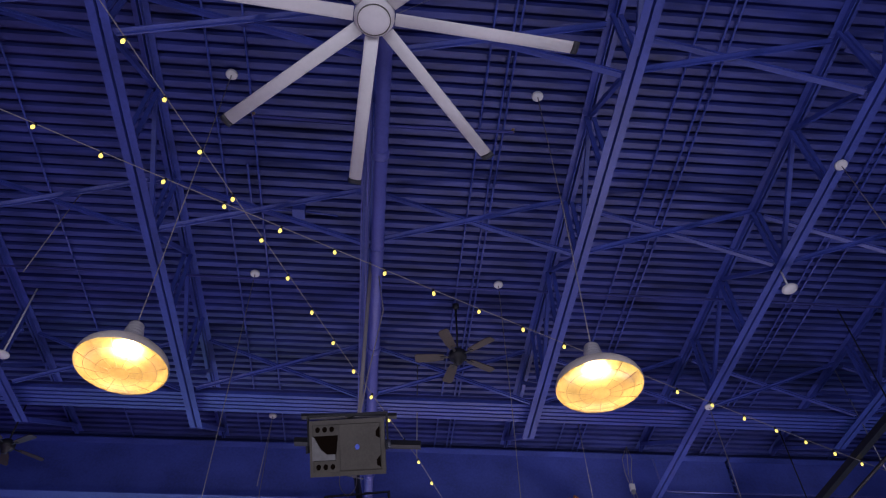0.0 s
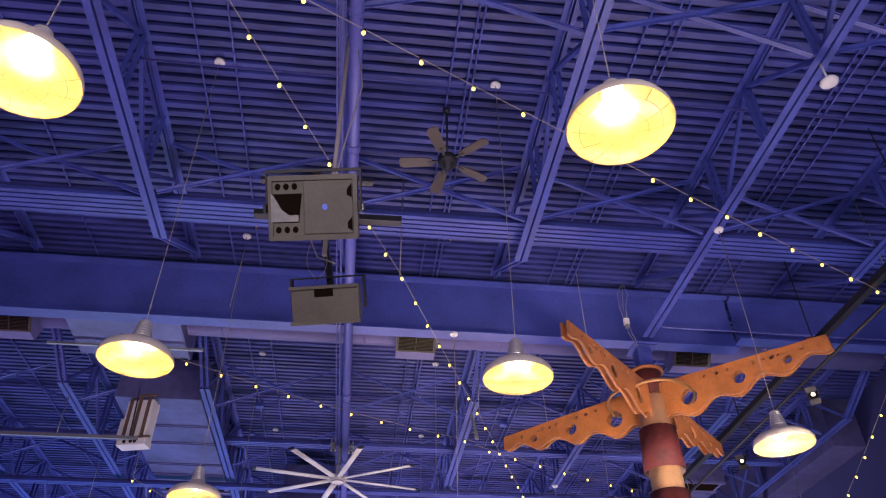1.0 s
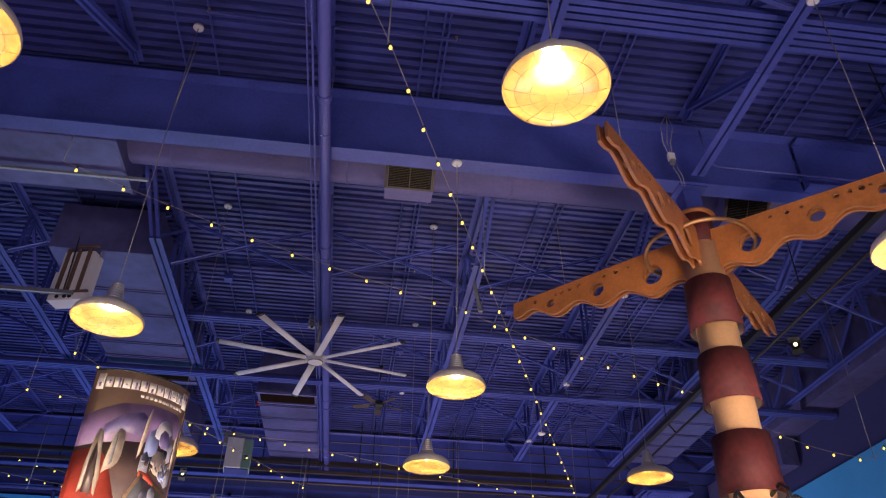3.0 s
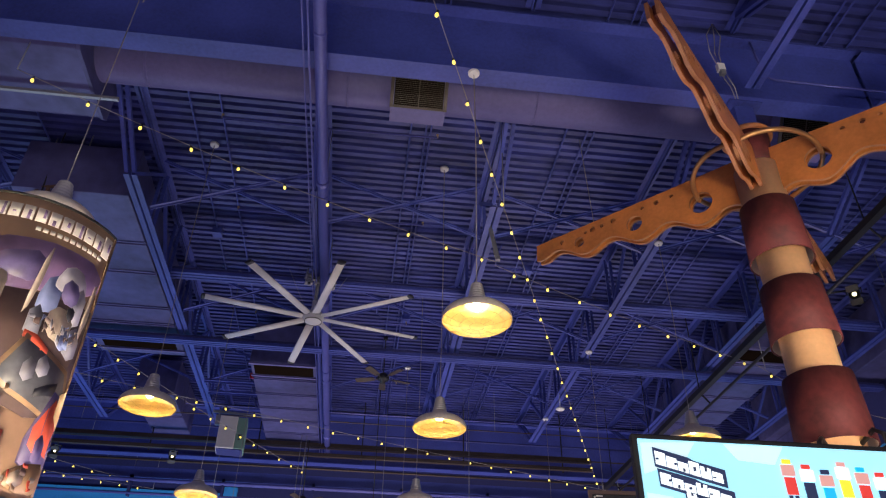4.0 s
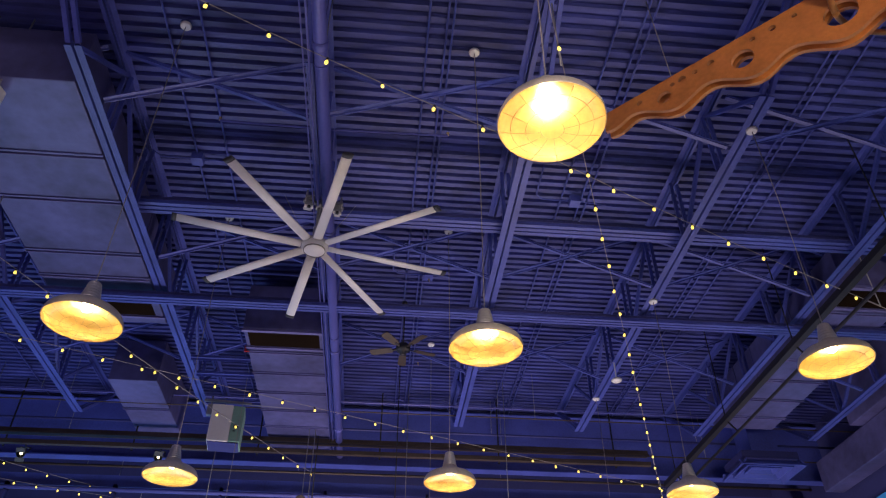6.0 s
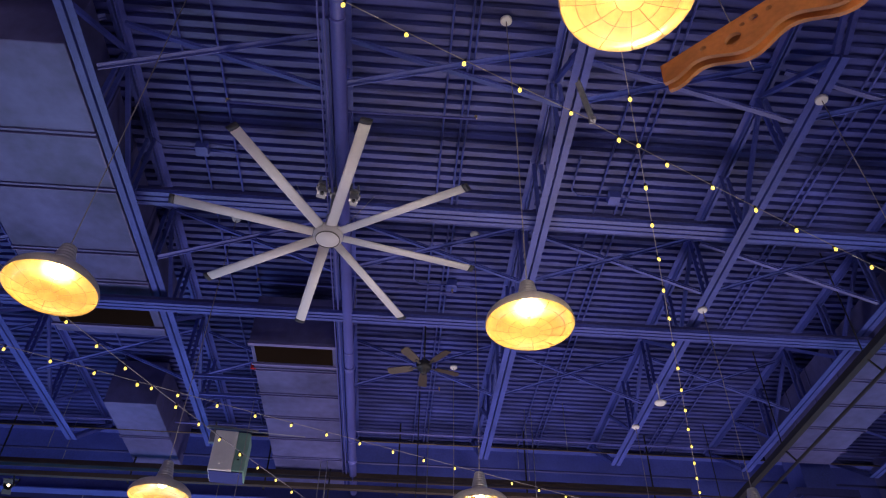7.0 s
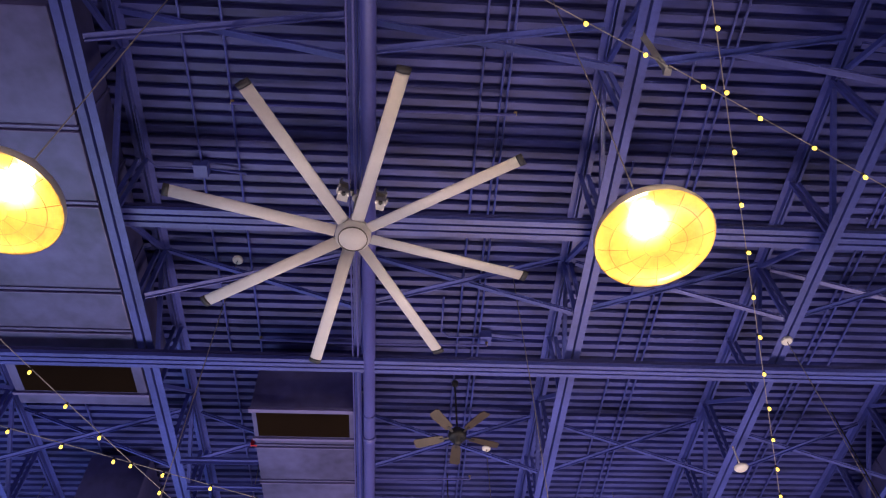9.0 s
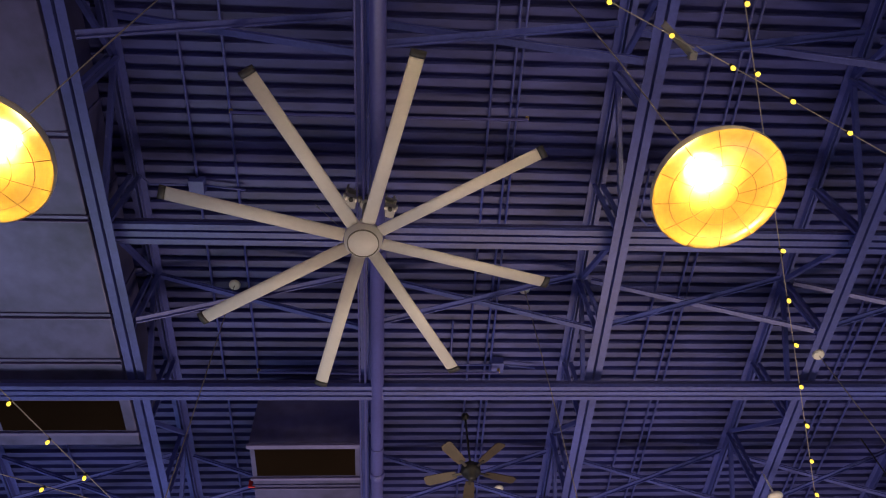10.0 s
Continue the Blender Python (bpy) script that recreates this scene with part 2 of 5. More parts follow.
for zz, rr in ((7.51, 0.05), (7.17, 0.035)):
    hp = thing("wall_pipe", "navy painted pipe along the far header", "pipe", "wall pipes")
    part("pipe_run", Geo().tube([(X0, 25.85, zz), (X1, 25.85, zz)], rr, 10), PIPE, hp)
    for i in range(10):
        xx = X0 + 1.0 + 2.3 * i
        part("pipe_bracket", Geo().box(xx, xx + 0.06, 25.83, 25.97, zz - 0.07, 7.63), DARKSTEEL, hp)


# ---- open-web joists ----
CH_Z, TOP_Z = 8.1, 9.19
JOISTS = [-10.24, -7.74, -5.24, -2.74, -0.24, 2.26, 4.76, 7.26, 9.76]


def angle(side, up):
    """Section of one angle of a chord, beside the slot; up: its upright leg points up."""
    s, h, t = 0.014, 0.078, 0.01
    pts = [(s, 0), (s + h, 0), (s + h, t), (s + t, t), (s + t, h), (s, h)]
    return [(side * a, b if up else -b) for a, b in pts]


def build_joist(y_beam0, y_beam1, y_low0, y_low1):
    """A joist that spans from beam to beam, with a shorter bottom chord."""
    j = thing("roof_joist", "blue painted open-web steel roof joist", "roof joist", "roof joists")
    for side in (-1, 1):
        part("bottom_chord", Geo().prism([(a, b + CH_Z) for a, b in angle(side, True)], "y", y_low0, y_low1), STEEL, j)
        part("top_chord", Geo().prism([(a, b + TOP_Z) for a, b in angle(side, False)], "y", y_beam0, y_beam1), STEEL, j)
        for ya, yb in ((y_low0, y_beam0 + 0.25), (y_low1, y_beam1 - 0.25)):
            s = side * 0.05
            part("end_strut", Geo().bar((s, ya, CH_Z + 0.05), (s, yb, TOP_Z - 0.06), 0.05, 0.06), STEEL, j)
    n = round((y_low1 - y_low0) / 1.22)
    step = (y_low1 - y_low0) / n
    for i in range(n + 1):
        ya = y_low0 + i * step
        if 0 < i < n:
            for side in (-1, 1):
                part("web_post", Geo().bar((side * 0.045, ya, CH_Z + 0.06), (side * 0.045, ya, TOP_Z - 0.05), 0.05, 0.03, (0, 1, 0)), STEEL, j)
        if i < n:
            mid = ya + step
            if i % 2 == 0:
                a, b = (0, ya + 0.04, CH_Z + 0.06), (0, mid - 0.04, TOP_Z - 0.05)
            else:
                a, b = (0, ya + 0.04, TOP_Z - 0.05), (0, mid - 0.04, CH_Z + 0.06)
            part("web_diagonal", Geo().bar(a, b, 0.05, 0.05), STEEL, j)
    return j


SPANS = [(-1.2, 11.7, 0.9, 9.85), (12.1, 24.8, 14.25, 23.2)]
for span in SPANS:
    first = build_joist(*span)
    first.matrix_world = Matrix.Translation((JOISTS[0], 0, 0))
    for x in JOISTS[1:]:
        copy_thing(first, Matrix.Translation((x, 0, 0)))
# the joist line over the column runs its bottom chord on to the column
tie = thing("chord_tie", "blue slotted steel tie between joist chord and column", "steel tie")
for side in (-1, 1):
    part("tie_angle", Geo().prism([(4.76 + a, b + CH_Z) for a, b in angle(side, True)], "y", 9.86, 11.66), STEEL, tie)

# cross bridging between neighbouring joists
ROWS_Y = [3.57, 5.97, 8.97, 15.05, 18.0, 20.95]
for yb in ROWS_Y:
    for xa, xb in zip(JOISTS[:-1], JOISTS[1:]):
        b = thing("cross_brace", "blue steel angle cross brace between two joists", "cross brace", "cross braces")
        part("brace_bar", Geo().bar((xa + 0.1, yb, CH_Z + 0.06), (xb - 0.1, yb, TOP_Z - 0.1), 0.05, 0.012, (0, 1, 0)).bar((xa + 0.1, yb - 0.02, CH_Z + 0.06), (xb - 0.1, yb - 0.02, TOP_Z - 0.1), 0.012, 0.078, (0, 1, 0)), STEEL, b)
        part("brace_bar", Geo().bar((xa + 0.1, yb + 0.03, TOP_Z - 0.1), (xb - 0.1, yb + 0.03, CH_Z + 0.06), 0.05, 0.012, (0, 1, 0)).bar((xa + 0.1, yb + 0.05, TOP_Z - 0.1), (xb - 0.1, yb + 0.05, CH_Z + 0.06), 0.012, 0.078, (0, 1, 0)), STEEL, b)


# ---- plate girders ----
def plate_girder(x0, x1, yc, z0, label):
    p = thing("plate_girder", label, "girder", "plate girders")
    part("web", Geo().box(x0, x1, yc - 0.012, yc + 0.012, z0 + 0.02, 9.08), STEEL, p)
    part("bottom_flange", Geo().box(x0, x1, yc - 0.125, yc + 0.125, z0, z0 + 0.022), STEEL, p)
    part("top_flange", Geo().box(x0, x1, yc - 0.17, yc + 0.17, 9.08, 9.1), STEEL, p)
    return p


plate_girder(X0, 6.40, 11.9, 8.08, "deep blue painted steel plate girder across the hall")
plate_girder(6.46, X1, 11.9, 8.26, "shallower blue painted steel girder beyond the splice")
plate_girder(X0, X1, 24.8, 7.8, "deep blue painted steel plate girder at the far bay")
plate_girder(X0, X1, -1.3, 8.08, "deep blue painted steel plate girder across the hall")

col = thing("steel_column", "blue painted steel column that carries the girder", "column")
part("shaft", Geo().box(4.64, 4.88, 11.9, 12.14, 0, 8.06), STEEL, col, "", 0.01)
part("cap_plate", Geo().box(4.56, 4.96, 11.82, 12.22, 8.06, 8.078), STEEL, col)


# ---- strut bundles across the hall ----
def strut_bundle(yc, z, n, pitch, label):
    """Parallel flat steel strips side by side, hung across the joists."""
    s = thing("strut_bundle", label, "steel strut", "cross struts")
    for i in range(n):
        yy = yc + (i - (n - 1) / 2) * pitch
        w = pitch * 0.35
        part("strip", Geo().prism([(yy - w, z), (yy + w, z), (yy + w, z + 0.05), (yy + w * 0.6, z + 0.09), (yy - w * 0.6, z + 0.09), (yy - w, z + 0.05)], "x", X0 + 0.02, X1 - 0.02), STEEL, s)
    # Dark sheet put in as the shade between the strips.
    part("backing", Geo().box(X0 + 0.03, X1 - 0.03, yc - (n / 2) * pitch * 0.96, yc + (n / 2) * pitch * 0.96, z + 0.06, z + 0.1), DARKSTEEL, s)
    return s


strut_bundle(9.42, 8.26, 5, 0.094, "wide fluted blue steel strut above the joist chords")
strut_bundle(17.0, 8.26, 3, 0.085, "triple-line blue steel strut above the joist chords")
strut_bundle(18.78, 7.93, 3, 0.072, "triple-line blue steel strut below the joist chords")

# ---- pipe line and conduits ----
pl = thing("sprinkler_main", "blue painted sprinkler main with ring couplings", "pipe")
part("pipe", Geo().tube([(-0.15, Y0, 7.97), (-0.15, 24.6, 7.97)], 0.071, 20), PIPE, pl)
for yy in [1.5 + 3.1 * i for i in range(8)]:
    part("coupling", Geo().lathe([(0.08, -0.05), (0.087, -0.03), (0.087, 0.03), (0.08, 0.05)], 20), PIPE, pl).matrix_basis = pose(-0.15, yy, 7.97, 90)
for i in range(9):
    yy = 0.4 + 2.75 * i
    part("pipe_hanger", Geo().tube([(-0.14, yy, 8.03), (-0.14, yy, 9.2)], 0.007, 6), GREY, pl, "thin hanger rod")
    part("hanger_loop", Geo().prism([(-0.15 + 0.079 * math.cos(a * math.pi / 10), 7.97 + 0.079 * math.sin(a * math.pi / 10)) for a in range(20)], "y", yy - 0.012, yy + 0.012, True), PIPE, pl)
for yy, reach in ((1.9, 1.5), (4.9, 1.5), (7.5, 8.4), (10.6, 1.5), (13.9, 1.5), (16.0, 1.5), (19.4, 1.5), (22.3, 1.5)):
    for sx in (-1, 1):
        xx = -0.14 + sx * reach
        bp = thing("sprinkler_branch", "thin blue sprinkler branch pipe with a brass head", "sprinkler pipe", "sprinkler branches")
        part("branch_pipe", Geo().tube([(-0.14, yy, 8.03), (-0.14, yy, 8.95), (xx, yy, 8.98)], 0.016, 8), PIPE, bp)
        part("sprinkler_head", Geo().lathe([(0.012, 0.0), (0.012, 0.03), (0.006, 0.045), (0.02, 0.05), (0.02, 0.054)], 10, (xx, yy, 8.98)), BRASSY, bp, "small brass sprinkler head")
for dx, rr in ((-0.14, 0.013), (-0.2, 0.009)):
    c = thing("conduit", "thin blue painted conduit beside the pipe", "conduit", "conduits")
    part("conduit_run", Geo().tube([(-0.14 + dx, Y0, 7.99), (-0.14 + dx, 24.5, 7.99)], rr, 8), PIPE, c)
for x in (-8.9, -6.6, -4.3, -2.1, -1.68, 0.98, 1.2, 1.27, 3.2, 3.5, 3.6, 5.9, 6.0, 6.3, 8.4):
    c = thing("conduit", "thin blue painted conduit along the deck", "conduit", "conduits")
    part("conduit_run", Geo().tube([(x, Y0, 9.16), (x, 24.9, 9.16)], 0.014, 6), STEEL, c)

# ---- ducts ----
rd = thing("round_duct", "lavender painted round sheet-metal air duct", "air duct")
part("duct_body", Geo().prism([(12.72 + 0.32 * math.cos(a * math.pi / 14), 8.68 + 0.32 * math.sin(a * math.pi / 14)) for a in range(28)], "x", X0, 9.6, True), DUCT, rd)


for xx in (-11.4, -9.1, -6.8, -2.3, 0.1, 2.45, 4.85, 7.3):
    part("joint_ring", Geo().prism([(12.72 + 0.327 * math.cos(a * math.pi / 14), 8.68 + 0.327 * math.sin(a * math.pi / 14)) for a in range(28)], "x", xx, xx + 0.035, True), DUCT, rd)


GRILLE = material("brass_louvre_paint", (0.05, 0.042, 0.03), 0.45, 0.4, 0.3, 40, 5)
BROWNMETAL = material("brown_frame_metal", (0.09, 0.075, 0.065), 0.45, 0.3, 0.3, 40, 5)


def grille_box(x0, x1):
    b = thing("duct_grille", "lavender duct outlet with dark louvred grille", "air grille", "duct grilles")
    part("outlet_box", Geo().prism([(12.26, 8.37), (12.5, 8.08), (12.74, 8.08), (12.95, 8.5), (12.3, 8.5)], "x", x0, x1), DUCT, b)
    part("side_flange", Geo().prism([(12.245, 8.372), (12.488, 8.075), (12.5, 8.08), (12.262, 8.375)], "x", x0 - 0.012, x0 + 0.028), BROWNMETAL, b)
    part("side_flange", Geo().prism([(12.245, 8.372), (12.488, 8.075), (12.5, 8.08), (12.262, 8.375)], "x", x1 - 0.028, x1 + 0.012), BROWNMETAL, b)
    d = Vector((0, 0.24, -0.29)).normalized()
    n = Vector((0, d.z, -d.y))
    top = Vector((0, 12.26, 8.37)) + n * 0.006
    a, c = top + d * 0.02, top + d * 0.355
    # A black sheet painted as shade; the box behind stays closed.
    part("opening", Geo().bar(((x0 + x1) / 2, a.y, a.z), ((x0 + x1) / 2, c.y, c.z), x1 - x0 - 0.07, 0.008, n), OPENING_SHADE, b, "black sheet as the shade in the grille opening")
    for i in range(15):
        q = top + d * (0.03 + i * 0.0225) + n * 0.01
        part("louvre", Geo().bar((x0 + 0.04, q.y, q.z), (x1 - 0.04, q.y, q.z), 0.007, 0.005, n), GRILLE, b)
    q, w = top + d * 0.362 + n * 0.008, top + d * 0.01 + n * 0.013
    part("lower_rail", Geo().bar((x0 + 0.03, q.y, q.z), (x1 - 0.03, q.y, q.z), 0.024, 0.012, n), BROWNMETAL, b)
    q = top + d * 0.35 + n * 0.016
    part("mullion", Geo().bar(((x0 + x1) / 2, w.y, w.z), ((x0 + x1) / 2, q.y, q.z), 0.01, 0.004, n), BROWNMETAL, b)
    return b


grille_box(0.65, 1.31)
grille_box(5.5, 6.15)
grille_box(-5.9, -5.25)

hood = thing("duct_plenum", "lavender sheet-metal plenum box below the round duct", "air duct")
part("plenum_body", Geo().prism([(12.12, 8.25), (12.2, 8.2), (13.26, 8.17), (13.34, 8.24), (13.34, 8.72), (12.12, 8.72)], "x", -4.68, -2.9), SHADED_DUCT, hood, "", 0.012)
part("end_flange", Geo().prism([(12.1, 8.24), (12.2, 8.18), (13.27, 8.15), (13.36, 8.22), (13.36, 8.74), (12.1, 8.74)], "x", -2.9, -2.86), SHADED_DUCT, hood)
part("hanger_strut", Geo().box(-5.1, -2.57, 12.83, 12.87, 8.09, 8.13), GREY, hood)


def box_duct(x0, x1, y0, y1, z, open_y, label, seams=None, margin=0.06, deep=0.85):
    """A rectangular duct along the hall with standing seams and an opening painted black on its underside."""
    d = thing("rectangular_duct", label, "air duct", "rectangular ducts")
    part("duct_body", Geo().box(x0, x1, y0, y1, z, z + deep), SHADED_DUCT, d, "", 0.015)
    if seams is None:
        seams = [yy for yy in (y0 + 0.7 + 0.75 * i for i in range(8)) if yy < y1 - 0.2 and (open_y is None or not open_y - 0.2 < yy < open_y + 0.5)]
    for yy in seams:
        part("seam", Geo().box(x0 - 0.012, x1 + 0.012, yy, yy + 0.03, z - 0.018, z + deep), SHADED_DUCT, d)
        # Lighter paint on the lips imitates light caught along each seam.
        part("seam_lip", Geo().box(x0 - 0.006, x1 + 0.006, yy + 0.055, yy + 0.067, z - 0.03, z + 0.02), DUCT, d)
    if open_y is not None:
        # Black sheet drawn as the shade of the opening; nothing is cut.
        part("opening", Geo().box(x0 + margin, x1 - margin, open_y, open_y + 0.46, z - 0.005, z + 0.01), OPENING_SHADE, d, "black sheet as the shade in the air opening")
        fr = Geo().box(x0 - 0.02, x1 + 0.02, open_y - 0.08, open_y - 0.02, z - 0.035, z).box(x0 - 0.02, x1 + 0.02, open_y + 0.48, open_y + 0.52, z - 0.03, z)
        part("opening_frame", fr, DUCT, d)
    return d


box_duct(-4.45, -2.87, 14.75, 19.75, 8.12, 19.05, "long lavender rectangular air duct with seams", (15.88, 16.72, 17.86, 18.46), 0.12)
box_duct(-1.63, -0.35, 19.66, 24.5, 8.06, 19.75, "lavender rectangular air duct with a dark opening")
box_duct(7.38, 8.6, 17.55, 22.6, 8.03, 17.66, "lavender rectangular air duct with a dark opening", None, 0.08, 0.66)
box_duct(-4.39, -3.5, 21.95, 24.3, 8.2, None, "lavender rectangular air duct in shade", (23.1,))
for yy, xe in ((20.79, -1.64), (21.37, -1.64), (22.46, -1.64)):
    st = thing("duct_strut", "thin blue steel strut between joist and duct", "steel strut", "duct struts")
    part("strut_bar", Geo().box(-2.66, xe, yy - 0.02, yy + 0.02, 8.1, 8.14), STEEL, st)
    part("strut_lip", Geo().box(-2.66, xe, yy + 0.02, yy + 0.026, 8.06, 8.14), STEEL, st)


# ---- pendant lamps ----
def build_pendant():
    p = thing("pendant_lamp", "cream enamel warehouse pendant lamp with wire guard, lit", "pendant lamp", "pendant lamps")
    outer = [(0.326, 0.0), (0.33, 0.01), (0.327, 0.035), (0.312, 0.072), (0.275, 0.108), (0.21, 0.135), (0.15, 0.165), (0.11, 0.192), (0.088, 0.225)]
    inner = [(0.076, 0.218), (0.082, 0.192), (0.1, 0.172), (0.135, 0.152), (0.2, 0.129), (0.262, 0.104), (0.302, 0.072), (0.317, 0.036), (0.322, 0.002)]
    part("shade", Geo().lathe(outer + [(0.0, 0.226)], 40, cap=False), GALV, p)
    part("shade_lining", Geo().lathe([(0.0, 0.221)] + inner + [(0.326, 0.0)], 40, cap=False), ENAMEL, p, "cream enamel shade lining")
    ribs = []
    for i in range(6):
        r, z = 0.084 - 0.006 * i, 0.222 + 0.03 * i
        ribs += [(r, z), (r + 0.004, z + 0.008), (r + 0.004, z + 0.018), (r - 0.002, z + 0.026)]
    part("cap", Geo().lathe(ribs + [(0.044, 0.405), (0.02, 0.415), (0.008, 0.42)], 24), CAPMETAL, p, "ribbed silver cap")
    part("bulb", Geo().lathe([(0.0, 0.112), (0.024, 0.115), (0.041, 0.128), (0.047, 0.148), (0.042, 0.17), (0.03, 0.195), (0.024, 0.215)], 16), FILAMENT, p, "glowing bulb")
    for r, z in ((0.07, -0.055), (0.16, -0.045), (0.25, -0.02)):
        part("guard_ring", Geo().tube([(r * math.cos(a * math.pi / 16), r * math.sin(a * math.pi / 16), z) for a in range(32)], 0.0015, 4, True), GUARD, p)
    wire = Geo().tube([(r, 0, z) for r, z in ((0.07, -0.055), (0.16, -0.045), (0.25, -0.02), (0.322, 0.004))], 0.0015, 4).mesh("guard_wire", GUARD)
    for i in range(12):
        part("guard_wire", wire, None, p).matrix_basis = pose(0, 0, 0, 0, 0, 30 * i)
    return p


PENDANTS = [
    (-1.865, 4.485, 5.03, 9.16),
    (1.595, 4.505, 5.03, 9.16),
    (-1.865, 7.6, 4.98, 9.16),
    (1.565, 7.59, 4.98, 9.16),
    (4.79, 8.85, 5.01, 8.1),
    (-1.845, 11.0, 4.96, 9.16),
    (1.6, 12.11, 5.03, 8.078),
    (-1.875, 14.68, 5.03, 9.16),
    (1.562, 14.75, 5.0, 9.16),
    (4.79, 14.75, 5.03, 8.1),
    (-1.84, 18.21, 5.03, 9.16),
    (1.585, 18.23, 5.08, 9.16),
    (4.765, 18.34, 5.09, 8.1),
    (4.77, 4.47, 5.03, 8.1),
    (-1.84, 21.8, 5.05, 9.16),
    (1.585, 21.76, 5.05, 9.16),
    (4.73, 21.68, 5.05, 8.1),
]
lamp0 = build_pendant()
for i, (x, y, rim, zc) in enumerate(PENDANTS):
    m = pose(x, y, rim, 0, 0, 17 * i)
    if i == 0:
        lamp0.matrix_world = m
    else:
        copy_thing(lamp0, m)
    cord = thing("lamp_cord", "pale hanging lamp cord with round canopy", "lamp cord", "lamp cords")
    tx, ty = (1.552, 11.84) if i == 6 else (x, y)
    part("cord_line", Geo().tube([(x, y, rim + 0.42), (0.6 * x + 0.4 * tx + 0.01, 0.6 * y + 0.4 * ty - 0.01, 7.0), (tx, ty, zc)], 0.0055, 6), CORD, cord)
    part("ceiling_canopy", Geo().lathe([(0.055, -0.035), (0.066, -0.02), (0.066, 0.0)], 20, (tx, ty, zc)), WHITE, cord, "white round canopy")


# ---- big eight-blade fans ----
ENDCAP = material("dark_end_cap", (0.03, 0.03, 0.035), 0.5, 0, 0.3, 40, 6)


def build_big_fan():
    f = thing("ceiling_fan", "large white eight-blade industrial ceiling fan", "ceiling fan", "large fans")
    part("hub", Geo().lathe([(0.0, -0.06), (0.125, -0.06), (0.135, -0.05), (0.135, -0.03), (0.165, -0.02), (0.165, 0.05), (0.12, 0.09), (0.05, 0.11), (0.05, 0.3), (0.0, 0.3)], 36), FANWHITE, f)
    part("hub_ring", Geo().lathe([(0.129, -0.063), (0.136, -0.063), (0.136, -0.05), (0.129, -0.05)], 36, close=True), SPEAKER, f, "dark hub ring")
    sec = []
    for i in range(16):
        a = 2 * math.pi * i / 16
        sec.append((0.06 * math.cos(a), 0.018 * math.sin(a)))
    blade = Geo().prism(sec, "x", 0.17, 1.655, True).mesh("blade", FANWHITE)
    tip = Geo().prism([(1.06 * u, 1.2 * v) for u, v in sec], "x", 1.655, 1.71, True).mesh("blade_tip", GREY)
    tip.materials[0] = ENDCAP
    for i in range(8):
        m = pose(0, 0, 0, 0, 0, 45 * i) @ pose(0, 0, 0.01, 8, 0, 0)
        b = part("blade", blade, None, f)
        b.matrix_basis = m
        part("blade_tip", tip, None, b, "dark grey blade end")
    part("down_rod", Geo().tube([(0, 0, 0.25), (0, 0, 0.8)], 0.03, 12), GREY, f)
    part("mount_bracket", Geo().box(-0.22, 0.3, -0.03, 0.03, 0.69, 0.72), GREY, f)
    for sx in (-0.15, 0.22):
        part("mount_clamp", Geo().box(sx - 0.055, sx + 0.055, -0.06, 0.06, 0.6, 0.66).box(sx - 0.06, sx + 0.06, -0.07, 0.07, 0.72, 0.76).box(sx - 0.05, sx - 0.03, -0.05, 0.05, 0.62, 0.86).box(sx + 0.03, sx + 0.05, -0.05, 0.05, 0.62, 0.86), GREY, f, "grey beam clamp", 0.004)
        for bx in (-0.045, 0.045):
            part("clamp_bolt", Geo().tube([(sx + bx, -0.04, 0.57), (sx + bx, -0.04, 0.8)], 0.011, 8), CAPMETAL, f, "threaded clamp bolt")
        part("clamp_nut", Geo().lathe([(0.022, 0.0), (0.022, 0.025)], 6, (sx, -0.04, 0.575)), BLACK, f)
    part("mount_collar", Geo().lathe([(0.055, 0.62), (0.06, 0.66), (0.05, 0.7), (0.035, 0.72)], 16), GREY, f)
    for a in (0.4, 2.5, 4.6):
        part("guy_wire", Geo().tube([(0.1 * math.cos(a), 0.1 * math.sin(a), 0.08), (0.55 * math.cos(a), 0.55 * math.sin(a), 1.0)], 0.003, 4), GREY, f)
    return f


fan_a = build_big_fan()
fan_a.matrix_world = pose(-0.257, 16.48, 7.35, 0, 0, 14.5)
copy_thing(fan_a, pose(-0.232, 2.84, 7.37, 0, 0, 5))


# ---- five-blade wooden fans ----
def build_small_fan(rod=0.92):
    f = thing("ceiling_fan", "small dark five-blade ceiling fan on a long rod", "ceiling fan", "small fans")
    part("motor", Geo().lathe([(0.0, -0.13), (0.05, -0.12), (0.055, -0.06), (0.1, -0.05), (0.12, -0.02), (0.12, 0.05), (0.08, 0.09), (0.03, 0.12), (0.0, 0.12)], 24), BLACK, f)
    part("down_rod", Geo().tube([(0, 0, 0.1), (0, 0, rod)], 0.013, 10), BLACK, f)
    part("canopy", Geo().lathe([(0.02, rod - 0.05), (0.045, rod - 0.02), (0.05, rod + 0.03), (0.0, rod + 0.03)], 20), BLACK, f)
    blade = Geo().prism([(0.19, -0.05), (0.3, -0.066), (0.54, -0.075), (0.585, -0.05), (0.59, 0.05), (0.56, 0.073), (0.3, 0.064), (0.19, 0.05)], "z", -0.005, 0.005).mesh("blade", WOODFAN)
    iron = Geo().box(0.09, 0.24, -0.018, 0.018, -0.012, -0.004).mesh("blade_iron", BLACK)
    for i in range(5):
        b = part("blade", blade, None, f)
        b.matrix_basis = pose(0, 0, 0, 0, 0, 72 * i) @ pose(0, 0, 0, 11, 0, 0)
        part("blade_iron", iron, None, b)
    return f


sf = build_small_fan()
